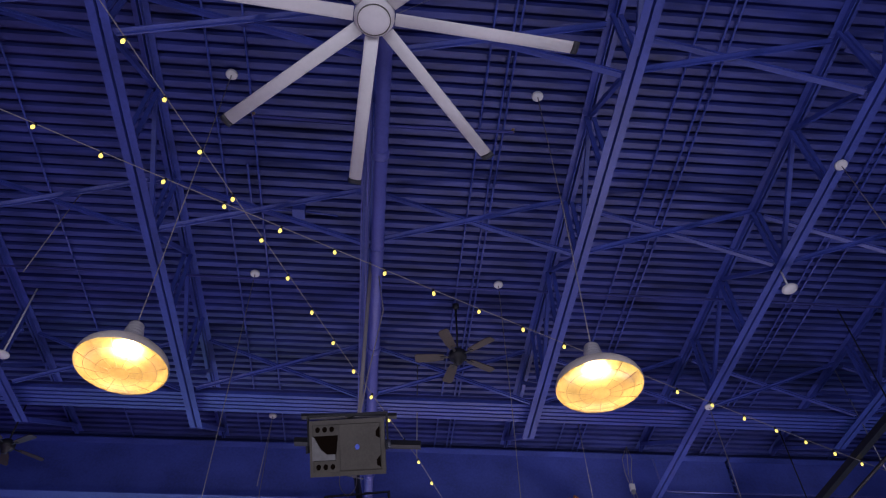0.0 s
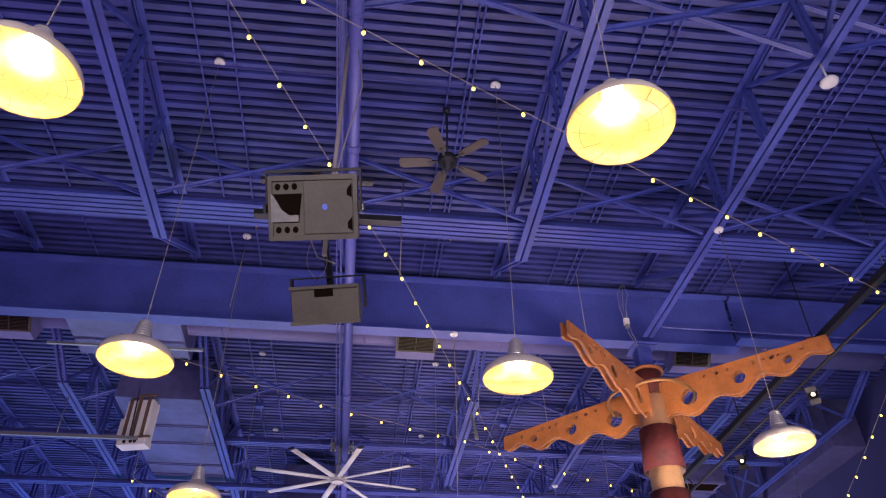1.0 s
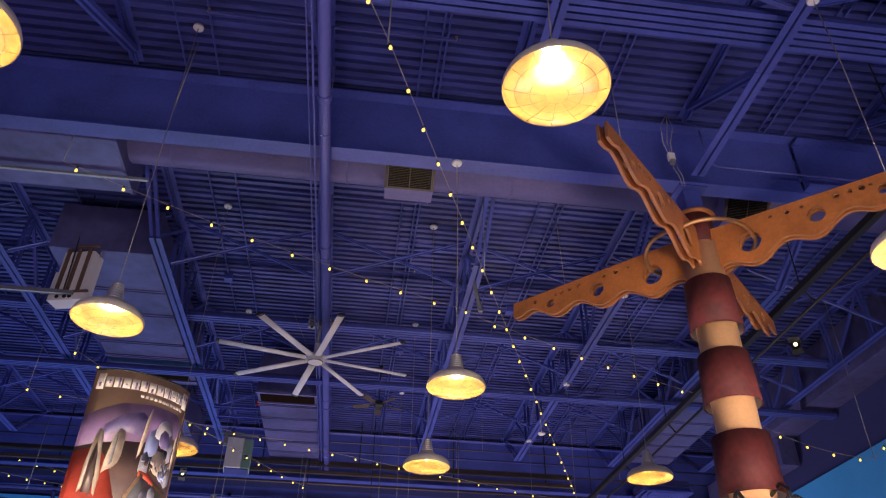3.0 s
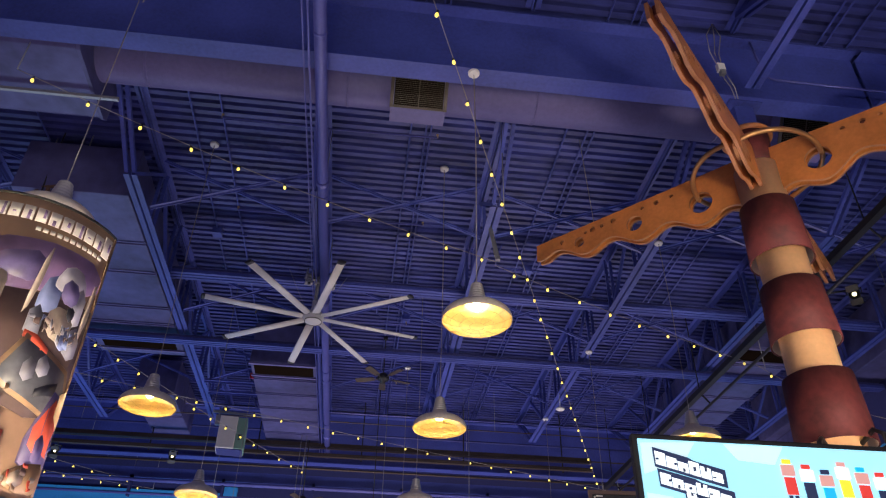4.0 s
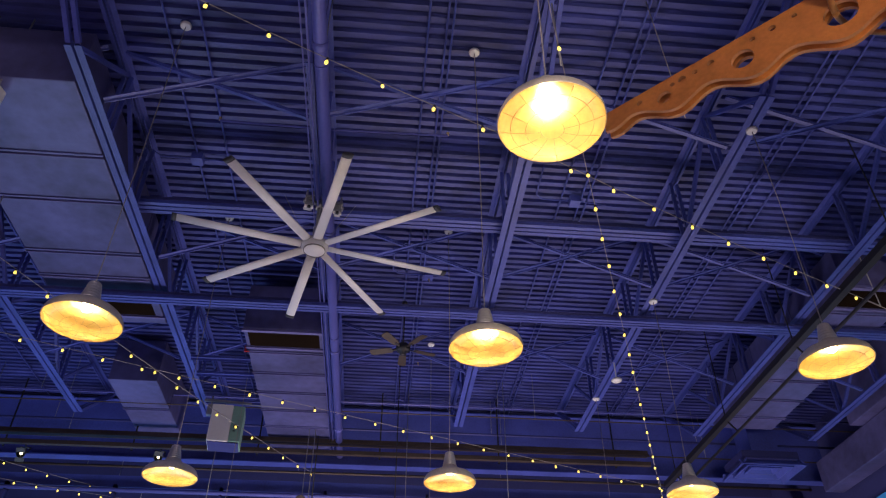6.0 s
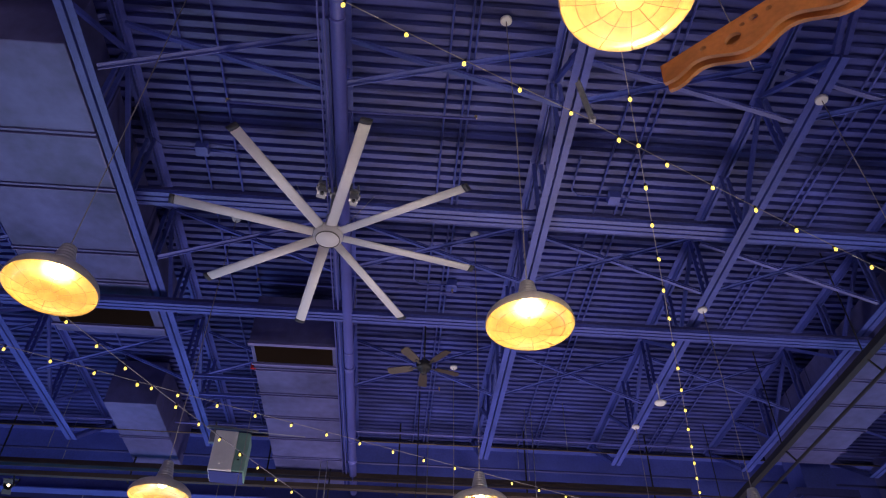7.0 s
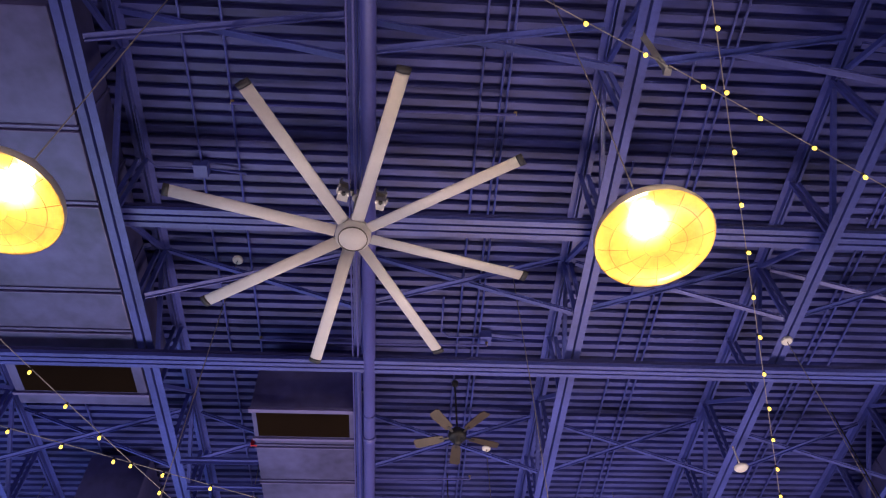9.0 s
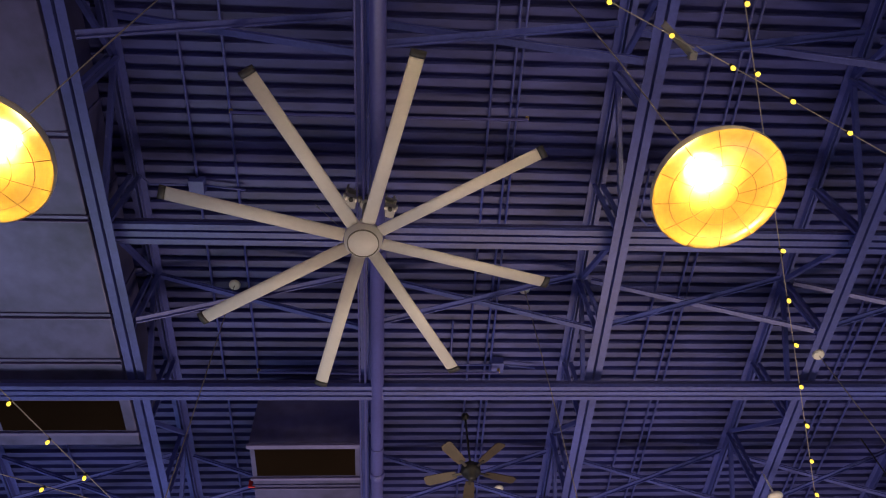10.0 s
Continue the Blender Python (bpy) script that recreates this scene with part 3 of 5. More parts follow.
sf.matrix_world = pose(0.993, 8.02, 8.16, 0, 0, 28)
copy_thing(sf, pose(0.996, 20.28, 8.17, 0, 0, 18))
copy_thing(sf, pose(-5.79, 10.76, 8.26, 0, 0, 40))
build_small_fan(2.5).matrix_world = pose(-0.58, 23.81, 6.61, 0, 0, 33)


# ---- string lights ----
BULB_ME = Geo().lathe([(0.0, -0.048), (0.013, -0.043), (0.0195, -0.028), (0.016, -0.011), (0.01, 0.0)], 10).mesh("bulb", FAIRY)
SOCKET_ME = Geo().lathe([(0.013, -0.002), (0.014, 0.03), (0.006, 0.036)], 8).mesh("socket", BLACK)


def string_light(a, b, sag, first=0.3, gap=0.63):
    """A wire with bulbs from a to b."""
    a, b = Vector(a), Vector(b)
    s = thing("string_light", "string of small warm globe bulbs on a thin wire", "string light", "string lights")
    length = (b - a).length

    def place(t):
        p = a.lerp(b, t)
        p.z -= 4 * sag * t * (1 - t)
        return p

    part("wire", Geo().tube([place(i / 24) for i in range(25)], 0.005, 5), CORD, s)
    d = first
    while d < length:
        p = place(d / length)
        b1 = part("bulb", BULB_ME, None, s, "glowing globe bulb")
        b1.matrix_basis = pose(p.x, p.y, p.z - 0.03, 12 * math.sin(d * 7), 12 * math.cos(d * 5), 0)
        part("socket", SOCKET_ME, None, b1)
        d += gap
    return s


string_light((-2.688, 2.077, 7.292), (0.554, 9.504, 7.474), 0.043, 0.0, 0.5788)
string_light((0.554, 9.504, 7.474), (2.21, 13.5, 7.45), 0.013, 0.588, 0.5884)
string_light((2.21, 13.5, 7.45), (7.035, 25.078, 7.304), 0.021, 0.403, 0.5759)
string_light((-4.511, 3.428, 7.392), (7.305, 9.152, 7.296), 0.079, 0.292, 0.5837)
string_light((-3.403, 12.19, 7.775), (2.329, 14.793, 7.544), 0.116, 0.176, 0.5881)
string_light((2.307, 14.753, 7.457), (7.469, 17.12, 7.374), 0.058, 0.33, 0.6001)
string_light((-5.675, 18.515, 7.329), (7.365, 24.799, 7.491), 0.029, 0.0, 0.579)
string_light((-4.327, 16.744, 7.325), (-0.709, 24.492, 7.54), 0.081, 0.0, 0.5702)
string_light((-9.598, 25.153, 7.827), (-4.528, 26.077, 7.366), 0.05, 0.3, 0.45)
string_light((-8.711, 24.429, 8.037), (-5.133, 26.133, 7.583), 0.05, 0.3, 0.45)
string_light((9.343, 12.184, 7.941), (9.323, 15.951, 5.993), 0.1, 0.3, 0.45)
string_light((7.247, 17.124, 7.476), (9.323, 15.951, 5.993), 0.25, 0.3, 0.45)


def hanger(name, label, category, p, q, r, mat):
    """A thin rod, wire or cable between two points."""
    h = thing(name, label, category, name + "s")
    part("rod_line", Geo().tube([p, q], r, 6), mat, h)
    return h


for p in ((-4.51, 3.43, 7.39), (7.3, 9.15, 7.3), (-2.6, 2.0, 7.25), (0.53, 9.5, 7.47), (2.21, 13.55, 7.47), (7.04, 25.08, 7.3), (-3.4, 12.19, 7.78), (7.47, 17.12, 7.37), (-5.68, 18.52, 7.33), (7.37, 24.8, 7.49), (-4.33, 16.74, 7.33), (-0.71, 24.49, 7.54), (-8.711, 24.429, 8.037), (-9.599, 25.153, 7.807), (-4.529, 26.077, 7.346), (-5.133, 26.133, 7.563), (9.343, 12.185, 7.921), (9.323, 15.951, 5.993)):
    hanger("string_hanger", "short thin rod that holds the light string", "hanger rod", p, (p[0], p[1], 9.21), 0.008, GREY)
for p, q in (((3.47, 11.03, 9.21), (3.52, 11.1, 7.6)), ((3.45, 13.9, 9.21), (3.55, 13.95, 7.3)), ((-1.9, 11.3, 9.21), (-1.95, 11.3, 8.0)), ((-3.9, 6.3, 9.21), (-4.0, 6.2, 7.6))):
    hanger("loose_cable", "loose pale cable hanging from the deck", "cable", p, q, 0.006, CORD)
coil = thing("cable_connector", "small white junction connector with loose cables beside the column head", "cable connector")
part("connector_box", Geo().box(4.38, 4.47, 11.6, 11.66, 8.3, 8.42), WHITE, coil, "", 0.006)
part("connector_plug", Geo().box(4.395, 4.455, 11.59, 11.65, 8.24, 8.3), GREY, coil)
for i, (dx, zz) in enumerate(((0.0, 9.2), (0.05, 9.2), (-0.06, 9.2))):
    part("cable_tail", Geo().tube([(4.42 + dx * 0.5, 11.63, 8.42), (4.42 + dx, 11.65, 8.65), (4.44 + dx * 1.6, 11.6, 8.9), (4.5, 11.66, zz)], 0.007, 6), CORD, coil)
for i in range(2):
    part("cable_loop", Geo().tube([(4.42 + 0.05 * i, 11.62, 8.24), (4.4 + 0.06 * i, 11.58, 8.12), (4.46 + 0.05 * i, 11.6, 8.02), (4.52 + 0.03 * i, 11.66, 7.9)], 0.006, 6), CORD, coil)
lc = thing("conduit", "thin pale conduit along the lower girder flange", "conduit", "conduits")
part("conduit_run", Geo().tube([(-12.9, 12.1, 8.36), (9.6, 12.1, 8.36)], 0.011, 6), PIPE, lc)
for i in range(9):
    part("conduit_clip", Geo().box(-11.6 + 2.5 * i, -11.56 + 2.5 * i, 11.9, 12.115, 8.374, 8.386), GREY, lc)
gc = thing("conduit", "thin blue conduit clipped to the girder", "conduit", "conduits")
part("conduit_run", Geo().tube([(4.95, 11.7, 8.98), (5.0, 11.7, 8.4), (5.1, 11.7, 8.34), (9.6, 11.7, 8.34)], 0.014, 6), PIPE, gc)
for x, y, z in ((-0.745, 23.488, 5.197), (-0.624, 23.489, 5.194), (1.246, 23.57, 5.347), (-7.063, 23.37, 6.752), (3.211, 23.15, 6.075), (-2.707, 24.271, 6.414)):
    hanger("drop_rod", "long thin rod that hangs from the far bay", "hanger rod", (x, y, z), (x, y, 9.21), 0.008, GREY)
for y, z, r, mat in ((23.2, 8.55, 0.02, PIPE), (24.2, 8.4, 0.025, DARKSTEEL), (24.45, 8.15, 0.018, RUSTY), (22.9, 8.2, 0.014, RUSTY), (25.6, 7.95, 0.03, RUSTY), (25.8, 8.3, 0.02, PIPE)):
    fp = thing("cross_pipe", "thin pipe across the far bay below the deck", "pipe", "cross pipes")
    part("pipe_run", Geo().tube([(X0, y, z), (X1, y, z)], r, 8), mat, fp)
    for i in range(5):
        xx = -10.9 + 4.6 * i + (y % 1)
        part("pipe_strap", Geo().tube([(xx, y, z), (xx, y, 9.2)], 0.006, 5), GREY, fp)
# bracket arm on the joist that carries the string
arm = thing("bracket_arm", "grey metal bracket arm bolted to the joist", "bracket")
part("arm_bar", Geo().bar((2.24, 14.75, 8.16), (2.38, 14.89, 7.68), 0.055, 0.03), GREY, arm)
part("arm_clip", Geo().box(2.35, 2.41, 14.86, 14.92, 7.64, 7.69).tube([(2.3, 14.8, 7.75), (2.33, 14.82, 7.62), (2.38, 14.86, 7.6)], 0.008, 6), GREY, arm)

# ---- loudspeakers on the pipe ----
def disc_geo(r, z0, z1, cx, cy, seg=28):
    return Geo().prism([(cx + r * math.cos(2 * math.pi * i / seg), cy + r * math.sin(2 * math.pi * i / seg)) for i in range(seg)], "z", z0, z1)


HORN = material("grey_horn_plastic", (0.26, 0.25, 0.23), 0.5, 0, 0.3, 30, 5)


def build_speaker(at):
    """Front face looks along local +z; horn to the left, woofer to the right."""
    s = thing("loudspeaker", "black two-way horn loudspeaker hung in a yoke", "loudspeaker", "loudspeakers", at=at)
    part("cabinet", Geo().prism([(-0.36, 0.0), (0.36, 0.0), (0.36, -0.1), (0.25, -0.36), (-0.25, -0.36), (-0.36, -0.1)], "y", -0.22, 0.22), SPEAKER, s, "", 0.012)
    part("front_rim", Geo().box(-0.37, 0.37, 0.19, 0.225, 0, 0.018).box(-0.37, 0.37, -0.225, -0.19, 0, 0.018).box(-0.37, -0.335, -0.19, 0.19, 0, 0.018).box(0.335, 0.37, -0.19, 0.19, 0, 0.018), SPEAKER, s)
    part("grille_panel", Geo().box(-0.075, 0.33, -0.185, 0.185, 0.0, 0.012), SPEAKER, s, "flat cloth grille", 0.006)
    for yy in (-0.13, 0.1):
        # The vent is a flat black patch painted as its shade.
        part("corner_vent", Geo().prism([(0.325, yy - 0.04), (0.325, yy + 0.06), (0.285, yy + 0.02), (0.285, yy - 0.02)], "z", 0.0125, 0.015), OPENING_SHADE, s, "black patch as the shade of a vent slot")
    part("badge", disc_geo(0.022, 0.0125, 0.02, 0.1, 0.0, 20), material("blue_badge", (0.16, 0.22, 0.85), 0.4, 0, 0.1), s, "small blue round badge")
    # Horn mouth and ports are black patches painted as shade.
    part("horn_mouth", Geo().prism([(-0.34, 0.1), (-0.09, 0.1), (-0.12, -0.1), (-0.34, -0.1)], "z", 0.001, 0.004), OPENING_SHADE, s, "black patch as the shade in the horn mouth")
    horn = Geo().prism([(-0.345, 0.1), (-0.325, 0.09), (-0.26, -0.01), (-0.2, -0.05), (-0.12, -0.05), (-0.12, -0.095), (-0.345, -0.095)], "z", 0.004, 0.02)
    part("horn", horn, HORN, s, "grey flared horn")
    for yy in (0.15, -0.15):
        for xx in (-0.29, -0.22, -0.15):
            part("port", disc_geo(0.023, 0.002, 0.006, xx, yy, 16), OPENING_SHADE, s, "black disc as the shade in a round port")
    part("yoke", Geo().box(-0.4, -0.38, -0.03, 0.03, -0.2, 0.05), BLACK, s)
    part("yoke", Geo().box(0.38, 0.4, -0.03, 0.03, -0.2, 0.05), BLACK, s)
    part("yoke_bar", Geo().box(-0.4, 0.4, 0.25, 0.27, -0.06, -0.02).box(-0.4, -0.385, 0.03, 0.25, -0.06, -0.02).box(0.385, 0.4, 0.03, 0.25, -0.06, -0.02), BLACK, s)
    for xx in (-0.385, 0.385):
        part("knob", Geo().lathe([(0.02, -0.012), (0.025, 0.0), (0.02, 0.012)], 12), GREY, s).matrix_basis = pose(xx * 1.05, 0, -0.03, 0, 90, 0)
    return s


build_speaker(pose(-0.275, 5.52, 5.1, 128, 0, -9) @ Matrix.Diagonal((0.84, 1, 1, 1)))
back = thing("loudspeaker", "black loudspeaker seen from behind in its yoke", "loudspeaker", "loudspeakers", at=pose(-0.172, 6.69, 5.1, 38, 0, -12) @ Matrix.Diagonal((0.88, 1, 1, 1)))
part("cabinet", Geo().prism([(-0.31, -0.15), (0.31, -0.15), (0.27, 0.16), (-0.27, 0.16)], "z", -0.15, 0.14), SPEAKER, back, "", 0.012)
part("rim", Geo().box(-0.32, 0.32, -0.175, -0.15, -0.16, -0.135).box(-0.32, 0.32, -0.175, -0.15, 0.125, 0.15), SPEAKER, back)
# The recess is only a black patch painted as its shade.
part("handle_recess", Geo().box(-0.09, 0.08, -0.157, -0.149, 0.06, 0.12), OPENING_SHADE, back, "black patch as the shade in the handle recess")
part("yoke", Geo().box(-0.35, -0.33, -0.03, 0.03, -0.05, 0.2), BLACK, back)
part("yoke", Geo().box(0.33, 0.35, -0.03, 0.03, -0.05, 0.2), BLACK, back)
part("yoke_bar", Geo().box(-0.35, 0.35, -0.03, 0.03, 0.201, 0.214), BLACK, back)
stand = thing("speaker_hanger", "pale steel drop pole with black cross arms", "speaker hanger", at=(0.005, 0.05, 0.135))
part("drop_pole", Geo().tube([(-0.23, 6.25, 7.985), (-0.23, 6.25, 5.15)], 0.02, 10), CORD, stand)
part("yoke_link", Geo().bar((-0.285, 5.34, 5.19), (-0.285, 5.67, 5.41), 0.05, 0.03), BLACK, stand)
part("cross_arm", Geo().bar((-0.8, 6.12, 5.42), (0.36, 6.02, 5.36), 0.07, 0.05), BLACK, stand)
part("upper_arm", Geo().bar((-0.72, 5.72, 5.42), (0.12, 5.66, 5.42), 0.05, 0.03), BLACK, stand)
part("link_arm", Geo().bar((-0.28, 5.69, 5.4), (-0.23, 6.64, 5.38), 0.05, 0.04), BLACK, stand)
part("link_arm", Geo().bar((-0.23, 6.6, 5.4), (-0.17, 6.56, 5.06), 0.05, 0.04), BLACK, stand)
for k in range(2):
    loop = [(-0.3 + 0.02 * k + 0.09 * math.sin(math.pi * f) * (1 - 2 * k), 6.15 + 0.4 * f, 5.42 - 0.3 * f - 0.1 * math.sin(math.pi * f)) for f in [i / 12 for i in range(13)]]
    part("loose_wire", Geo().tube(loop, 0.0035, 5), CORD, stand, "loose pale wire")
part("feed_cable", Geo().tube([(-0.3, 6.2, 5.6), (-0.36, 6.3, 5.35), (-0.3, 6.45, 5.28), (-0.16, 6.6, 5.34)], 0.007, 6), CORD, stand)
part("feed_cable", Geo().tube([(-0.14, 6.25, 7.865), (-0.05, 6.22, 7.2), (-0.17, 6.2, 6.3), (-0.24, 6.2, 5.6)], 0.007, 6), CORD, stand)

# ---- palm ----
PALM = (4.76, 12.02)


def build_palm():
    p = thing("artificial_palm", "stylised wooden palm tree wrapped round a column", "artificial palm", at=(PALM[0], PALM[1], 0))
    part("pole", Geo().lathe([(0.24, 0.0), (0.24, 7.15)], 40), TAN, p)
    for z0, z1, r in ((5.94, 6.62, 0.315), (5.0, 5.62, 0.322), (3.97, 4.63, 0.34), (2.8, 3.45, 0.35), (1.6, 2.3, 0.36), (0.4, 1.1, 0.37)):
        part("collar", Geo().lathe([(r, z0), (r - 0.03, z1), (0.253, z1), (0.253, z1 - 0.02), (r - 0.05, z1 - 0.02), (r - 0.012, z0)], 40, close=True), COLLAR, p)
        part("collar_lining", Geo().lathe([(r - 0.016, z0 + 0.004), (r - 0.05, z1 - 0.03), (0.243, z1 - 0.03)], 40, cap=False), LINING, p, "pale collar lining")
    part("crown_cap", Geo().lathe([(0.0, 7.15), (0.2, 7.15), (0.235, 7.6), (0.0, 7.6)], 36), COLLAR, p)
    part("cap_lip", Geo().lathe([(0.2, 7.6), (0.27, 7.602), (0.285, 7.625), (0.27, 7.65), (0.2, 7.655), (0.0, 7.655)], 36), FROND, p, "copper orange cap lip")

    def outline(n=60):
        top = [(0.19, 7.37), (2.88, 7.37)]
        pts = []
        for i in range(n + 1):
            u = 2.9 - (2.9 - 0.19) * i / n
            depth = 0.22 + 0.47 * (1 - u / 2.9)
            wave = 0.075 * math.cos(2 * math.pi * (u - 0.72) / 0.74) * min(1, (2.95 - u) / 0.3)
            pts.append((u, 7.37 - depth - wave))
        return top + pts

    def board(y):
        bm = bmesh.new()
        vs = [bm.verts.new((u, y, v)) for u, v in outline()]
        edges = [bm.edges.new((vs[i], vs[(i + 1) % len(vs)])) for i in range(len(vs))]
        holes = [(0.67, 7.01, 0.14), (1.5, 7.1, 0.105), (2.26, 7.16, 0.07)] + [(u, 7.26, r) for u, r in ((0.98, 0.026), (1.18, 0.034), (1.36, 0.026), (1.76, 0.036), (1.92, 0.028), (2.05, 0.04), (2.15, 0.024), (2.5, 0.03))]
        for cu, cv, r in holes:
            k = 20 if r > 0.05 else 10
            ring = [bm.verts.new((cu + r * math.cos(2 * math.pi * i / k), y, cv + r * math.sin(2 * math.pi * i / k))) for i in range(k)]
            edges += [bm.edges.new((ring[i], ring[(i + 1) % k])) for i in range(k)]
        bmesh.ops.triangle_fill(bm, use_beauty=True, use_dissolve=False, edges=edges)
        out = bmesh.ops.extrude_face_region(bm, geom=bm.faces[:])
        bmesh.ops.translate(bm, verts=[v for v in out["geom"] if isinstance(v, bmesh.types.BMVert)], vec=(0, 0.036, 0))
        bmesh.ops.recalc_face_normals(bm, faces=bm.faces)
        me = bpy.data.meshes.new("frond_board")
        bm.to_mesh(me)
        bm.free()
        me.materials.append(FROND)
        me.materials.append(FROND_EDGE)
        for poly in me.polygons:
            if abs(poly.normal.y) < 0.5:
                poly.material_index = 1
        return me

    boards = [board(-0.066), board(0.03)]
    for a, size, droop in ((-45, 0.965, 1.8), (44, 0.935, 1.8), (135, 0.98, 1.6), (225.5, 0.94, 1.6)):
        for me in boards:
            part("frond_board", me, None, p).matrix_basis = pose(0, 0, 7.36, 0, 0, a) @ pose(0, 0, 0, 0, droop, 0) @ Matrix.Diagonal((size, 1, 1, 1)) @ pose(0, 0, -7.37)
    fronds = (-45, 44, 135, 225.5)
    for i, a in enumerate(fronds):
        arc = []
        for k in range(17):
            f = k / 16
            t = radians(a + 90 * f)
            arc.append((0.68 * math.cos(t), 0.68 * math.sin(t), 7.08 + 0.07 * math.sin(math.pi * f) ** 0.5))
        part("crown_hoop", Geo().tube(arc, 0.028, 8), BRASS, p, "bronze hoop between two fronds")
    for i, a in enumerate(fronds):
        for u in (0.5, 1.15, 1.9, 2.55):
            part("frond_spacer", Geo().box(u - 0.05, u + 0.05, -0.03, 0.03, 7.2, 7.33), COLLAR, p, "dark spacer block").matrix_basis = pose(0, 0, 0, 0, 0, a)
    return p


build_palm()

# ---- black lighting rails and spotlights ----
RAILPAINT = material("brown_black_rail", (0.055, 0.04, 0.03), 0.45, 0.2, 0.4, 20, 2)
rail = thing("lighting_rail", "black steel lighting rail hung below the joists", "lighting rail", "lighting rails")
part("rail_bar", Geo().box(6.69, 6.79, 2.0, 24.0, 7.3, 7.4), BLACK, rail)
part("lower_bar", Geo().tube([(6.91, 2.0, 7.13), (6.91, 24.0, 7.13)], 0.025, 8), BLACK, rail)
for i in range(9):
    yy = 2.6 + 2.6 * i
    part("rail_clip", Geo().bar((6.74, yy, 7.34), (6.91, yy, 7.13), 0.03, 0.012, (0, 1, 0)).bar((6.74, yy, 7.38), (6.74, yy, 9.18), 0.014, 0.014, (0, 1, 0)), BLACK, rail)
rail = thing("lighting_rail", "black steel lighting rail across the far bay", "lighting rail", "lighting rails")
part("rail_bar", Geo().box(X0 + 0.5, 6.4, 23.84, 23.96, 7.9, 8.02), RAILPAINT, rail, "", 0.006)
part("rail_lip", Geo().box(X0 + 0.5, 6.4, 23.8, 23.838, 7.9, 7.925), RAILPAINT, rail)
part("lower_bar", Geo().box(X0 + 0.5, 6.4, 23.76, 23.86, 7.66, 7.745), RAILPAINT, rail, "", 0.006)
for i in range(8):
    xx = X0 + 1.2 + 2.5 * i
    part("rail_clip", Geo().bar((xx, 23.98, 7.66), (xx, 23.98, 9.18), 0.03, 0.014, (0, 1, 0)).box(xx - 0.02, xx + 0.02, 23.86, 23.975, 7.68, 7.72), BLACK, rail)

SPOT_LIT = material("lit_spot_lens", (1, 0.85, 0.5), 0.4, 0, 0, emit=(1.0, 0.84, 0.55), power=3, bump=0)


def build_spot():
    """A small stage spot that looks along local -z."""
    s = thing("spotlight", "small black stage spotlight on the rail, lit", "spotlight", "spotlights")
    part("housing", Geo().lathe([(0.0, 0.2), (0.06, 0.19), (0.075, 0.12), (0.08, 0.0), (0.07, -0.01)], 20, cap=False), BLACK, s)
    part("lens", Geo().lathe([(0.0, 0.03), (0.03, 0.032)], 20, cap=False), SPOT_LIT, s, "glowing lens")
    for yy in (0.1, -0.1):
        part("barn_door", Geo().bar((-0.08, yy, -0.03), (0.08, yy, -0.03), 0.09, 0.006), BLACK, s)
    part("bracket", Geo().box(-0.1, -0.088, -0.012, 0.012, 0.06, 0.32).box(0.088, 0.1, -0.012, 0.012, 0.06, 0.32).box(-0.1, 0.1, -0.012, 0.012, 0.31, 0.325), BLACK, s)
    return s


spot0 = build_spot()
SPOTS = [(7.12, 11.36, 7.02, -50, 0, -42), (7.29, 14.27, 7.13, -50, 0, -42), (-6.3, 23.75, 7.42, -45, 0, 12), (-3.66, 23.7, 7.42, -45, 0, 12)]
HOOKS = [(6.91, 11.4, 7.13), (6.91, 14.3, 7.13), (-6.3, 23.8, 7.68), (-3.66, 23.8, 7.68)]
for i, sp in enumerate(SPOTS):
    if i == 0:
        s1 = spot0
        s1.matrix_world = pose(*sp)
    else:
        s1 = copy_thing(spot0, pose(*sp))
for i, sp in enumerate(SPOTS):
    h = thing("rail_clamp", "black clamp that holds a spotlight to the rail", "clamp", "rail clamps")
    top = pose(*sp) @ Vector((0, 0, 0.318))
    part("clamp_bar", Geo().tube([top, HOOKS[i]], 0.016, 8), BLACK, h)

# ---- unit heaters, diffuser, boxes on the structure ----
STRAP = material("brown_strap", (0.12, 0.07, 0.045), 0.6, 0, 0.3, 30, 4)
PALEGREEN = material("pale_green_panel", (0.2, 0.36, 0.28), 0.5, 0, 0.12, 30, 3)
heater = thing("unit_heater", "white finned unit heater strapped and hung by rods", "unit heater", at=pose(-3.9, 14.96, 7.72, 0, 0, -14))
part("casing", Geo().box(-0.25, 0.25, -0.2, 0.06, -0.38, 0.36), WHITE, heater, "", 0.012)
for xx in (-0.17, 0.0, 0.17):
    part("strap", Geo().box(xx - 0.028, xx + 0.028, -0.225, -0.2, -0.4, 0.42), STRAP, heater, "brown vertical strap")
part("side_box", Geo().box(-0.36, -0.25, -0.12, 0.12, -0.3, 0.05), WHITE, heater, "", 0.01)
part("base_panel", Geo().box(-0.27, 0.27, -0.215, 0.05, -0.52, -0.4), WHITE, heater, "", 0.01)
for xx in (-0.12, 0.0, 0.08):
    part("socket", Geo().lathe([(0.03, -0.01), (0.03, 0.01)], 14), BLACK, heater).matrix_basis = pose(xx, -0.22, -0.46, 90)
part("cross_bar", Geo().box(-0.4, 0.35, -0.24, -0.2, -0.4, -0.37), STRAP, heater)
part("cross_bar", Geo().box(-0.3, 0.3, -0.24, -0.2, 0.42, 0.45), STRAP, heater)
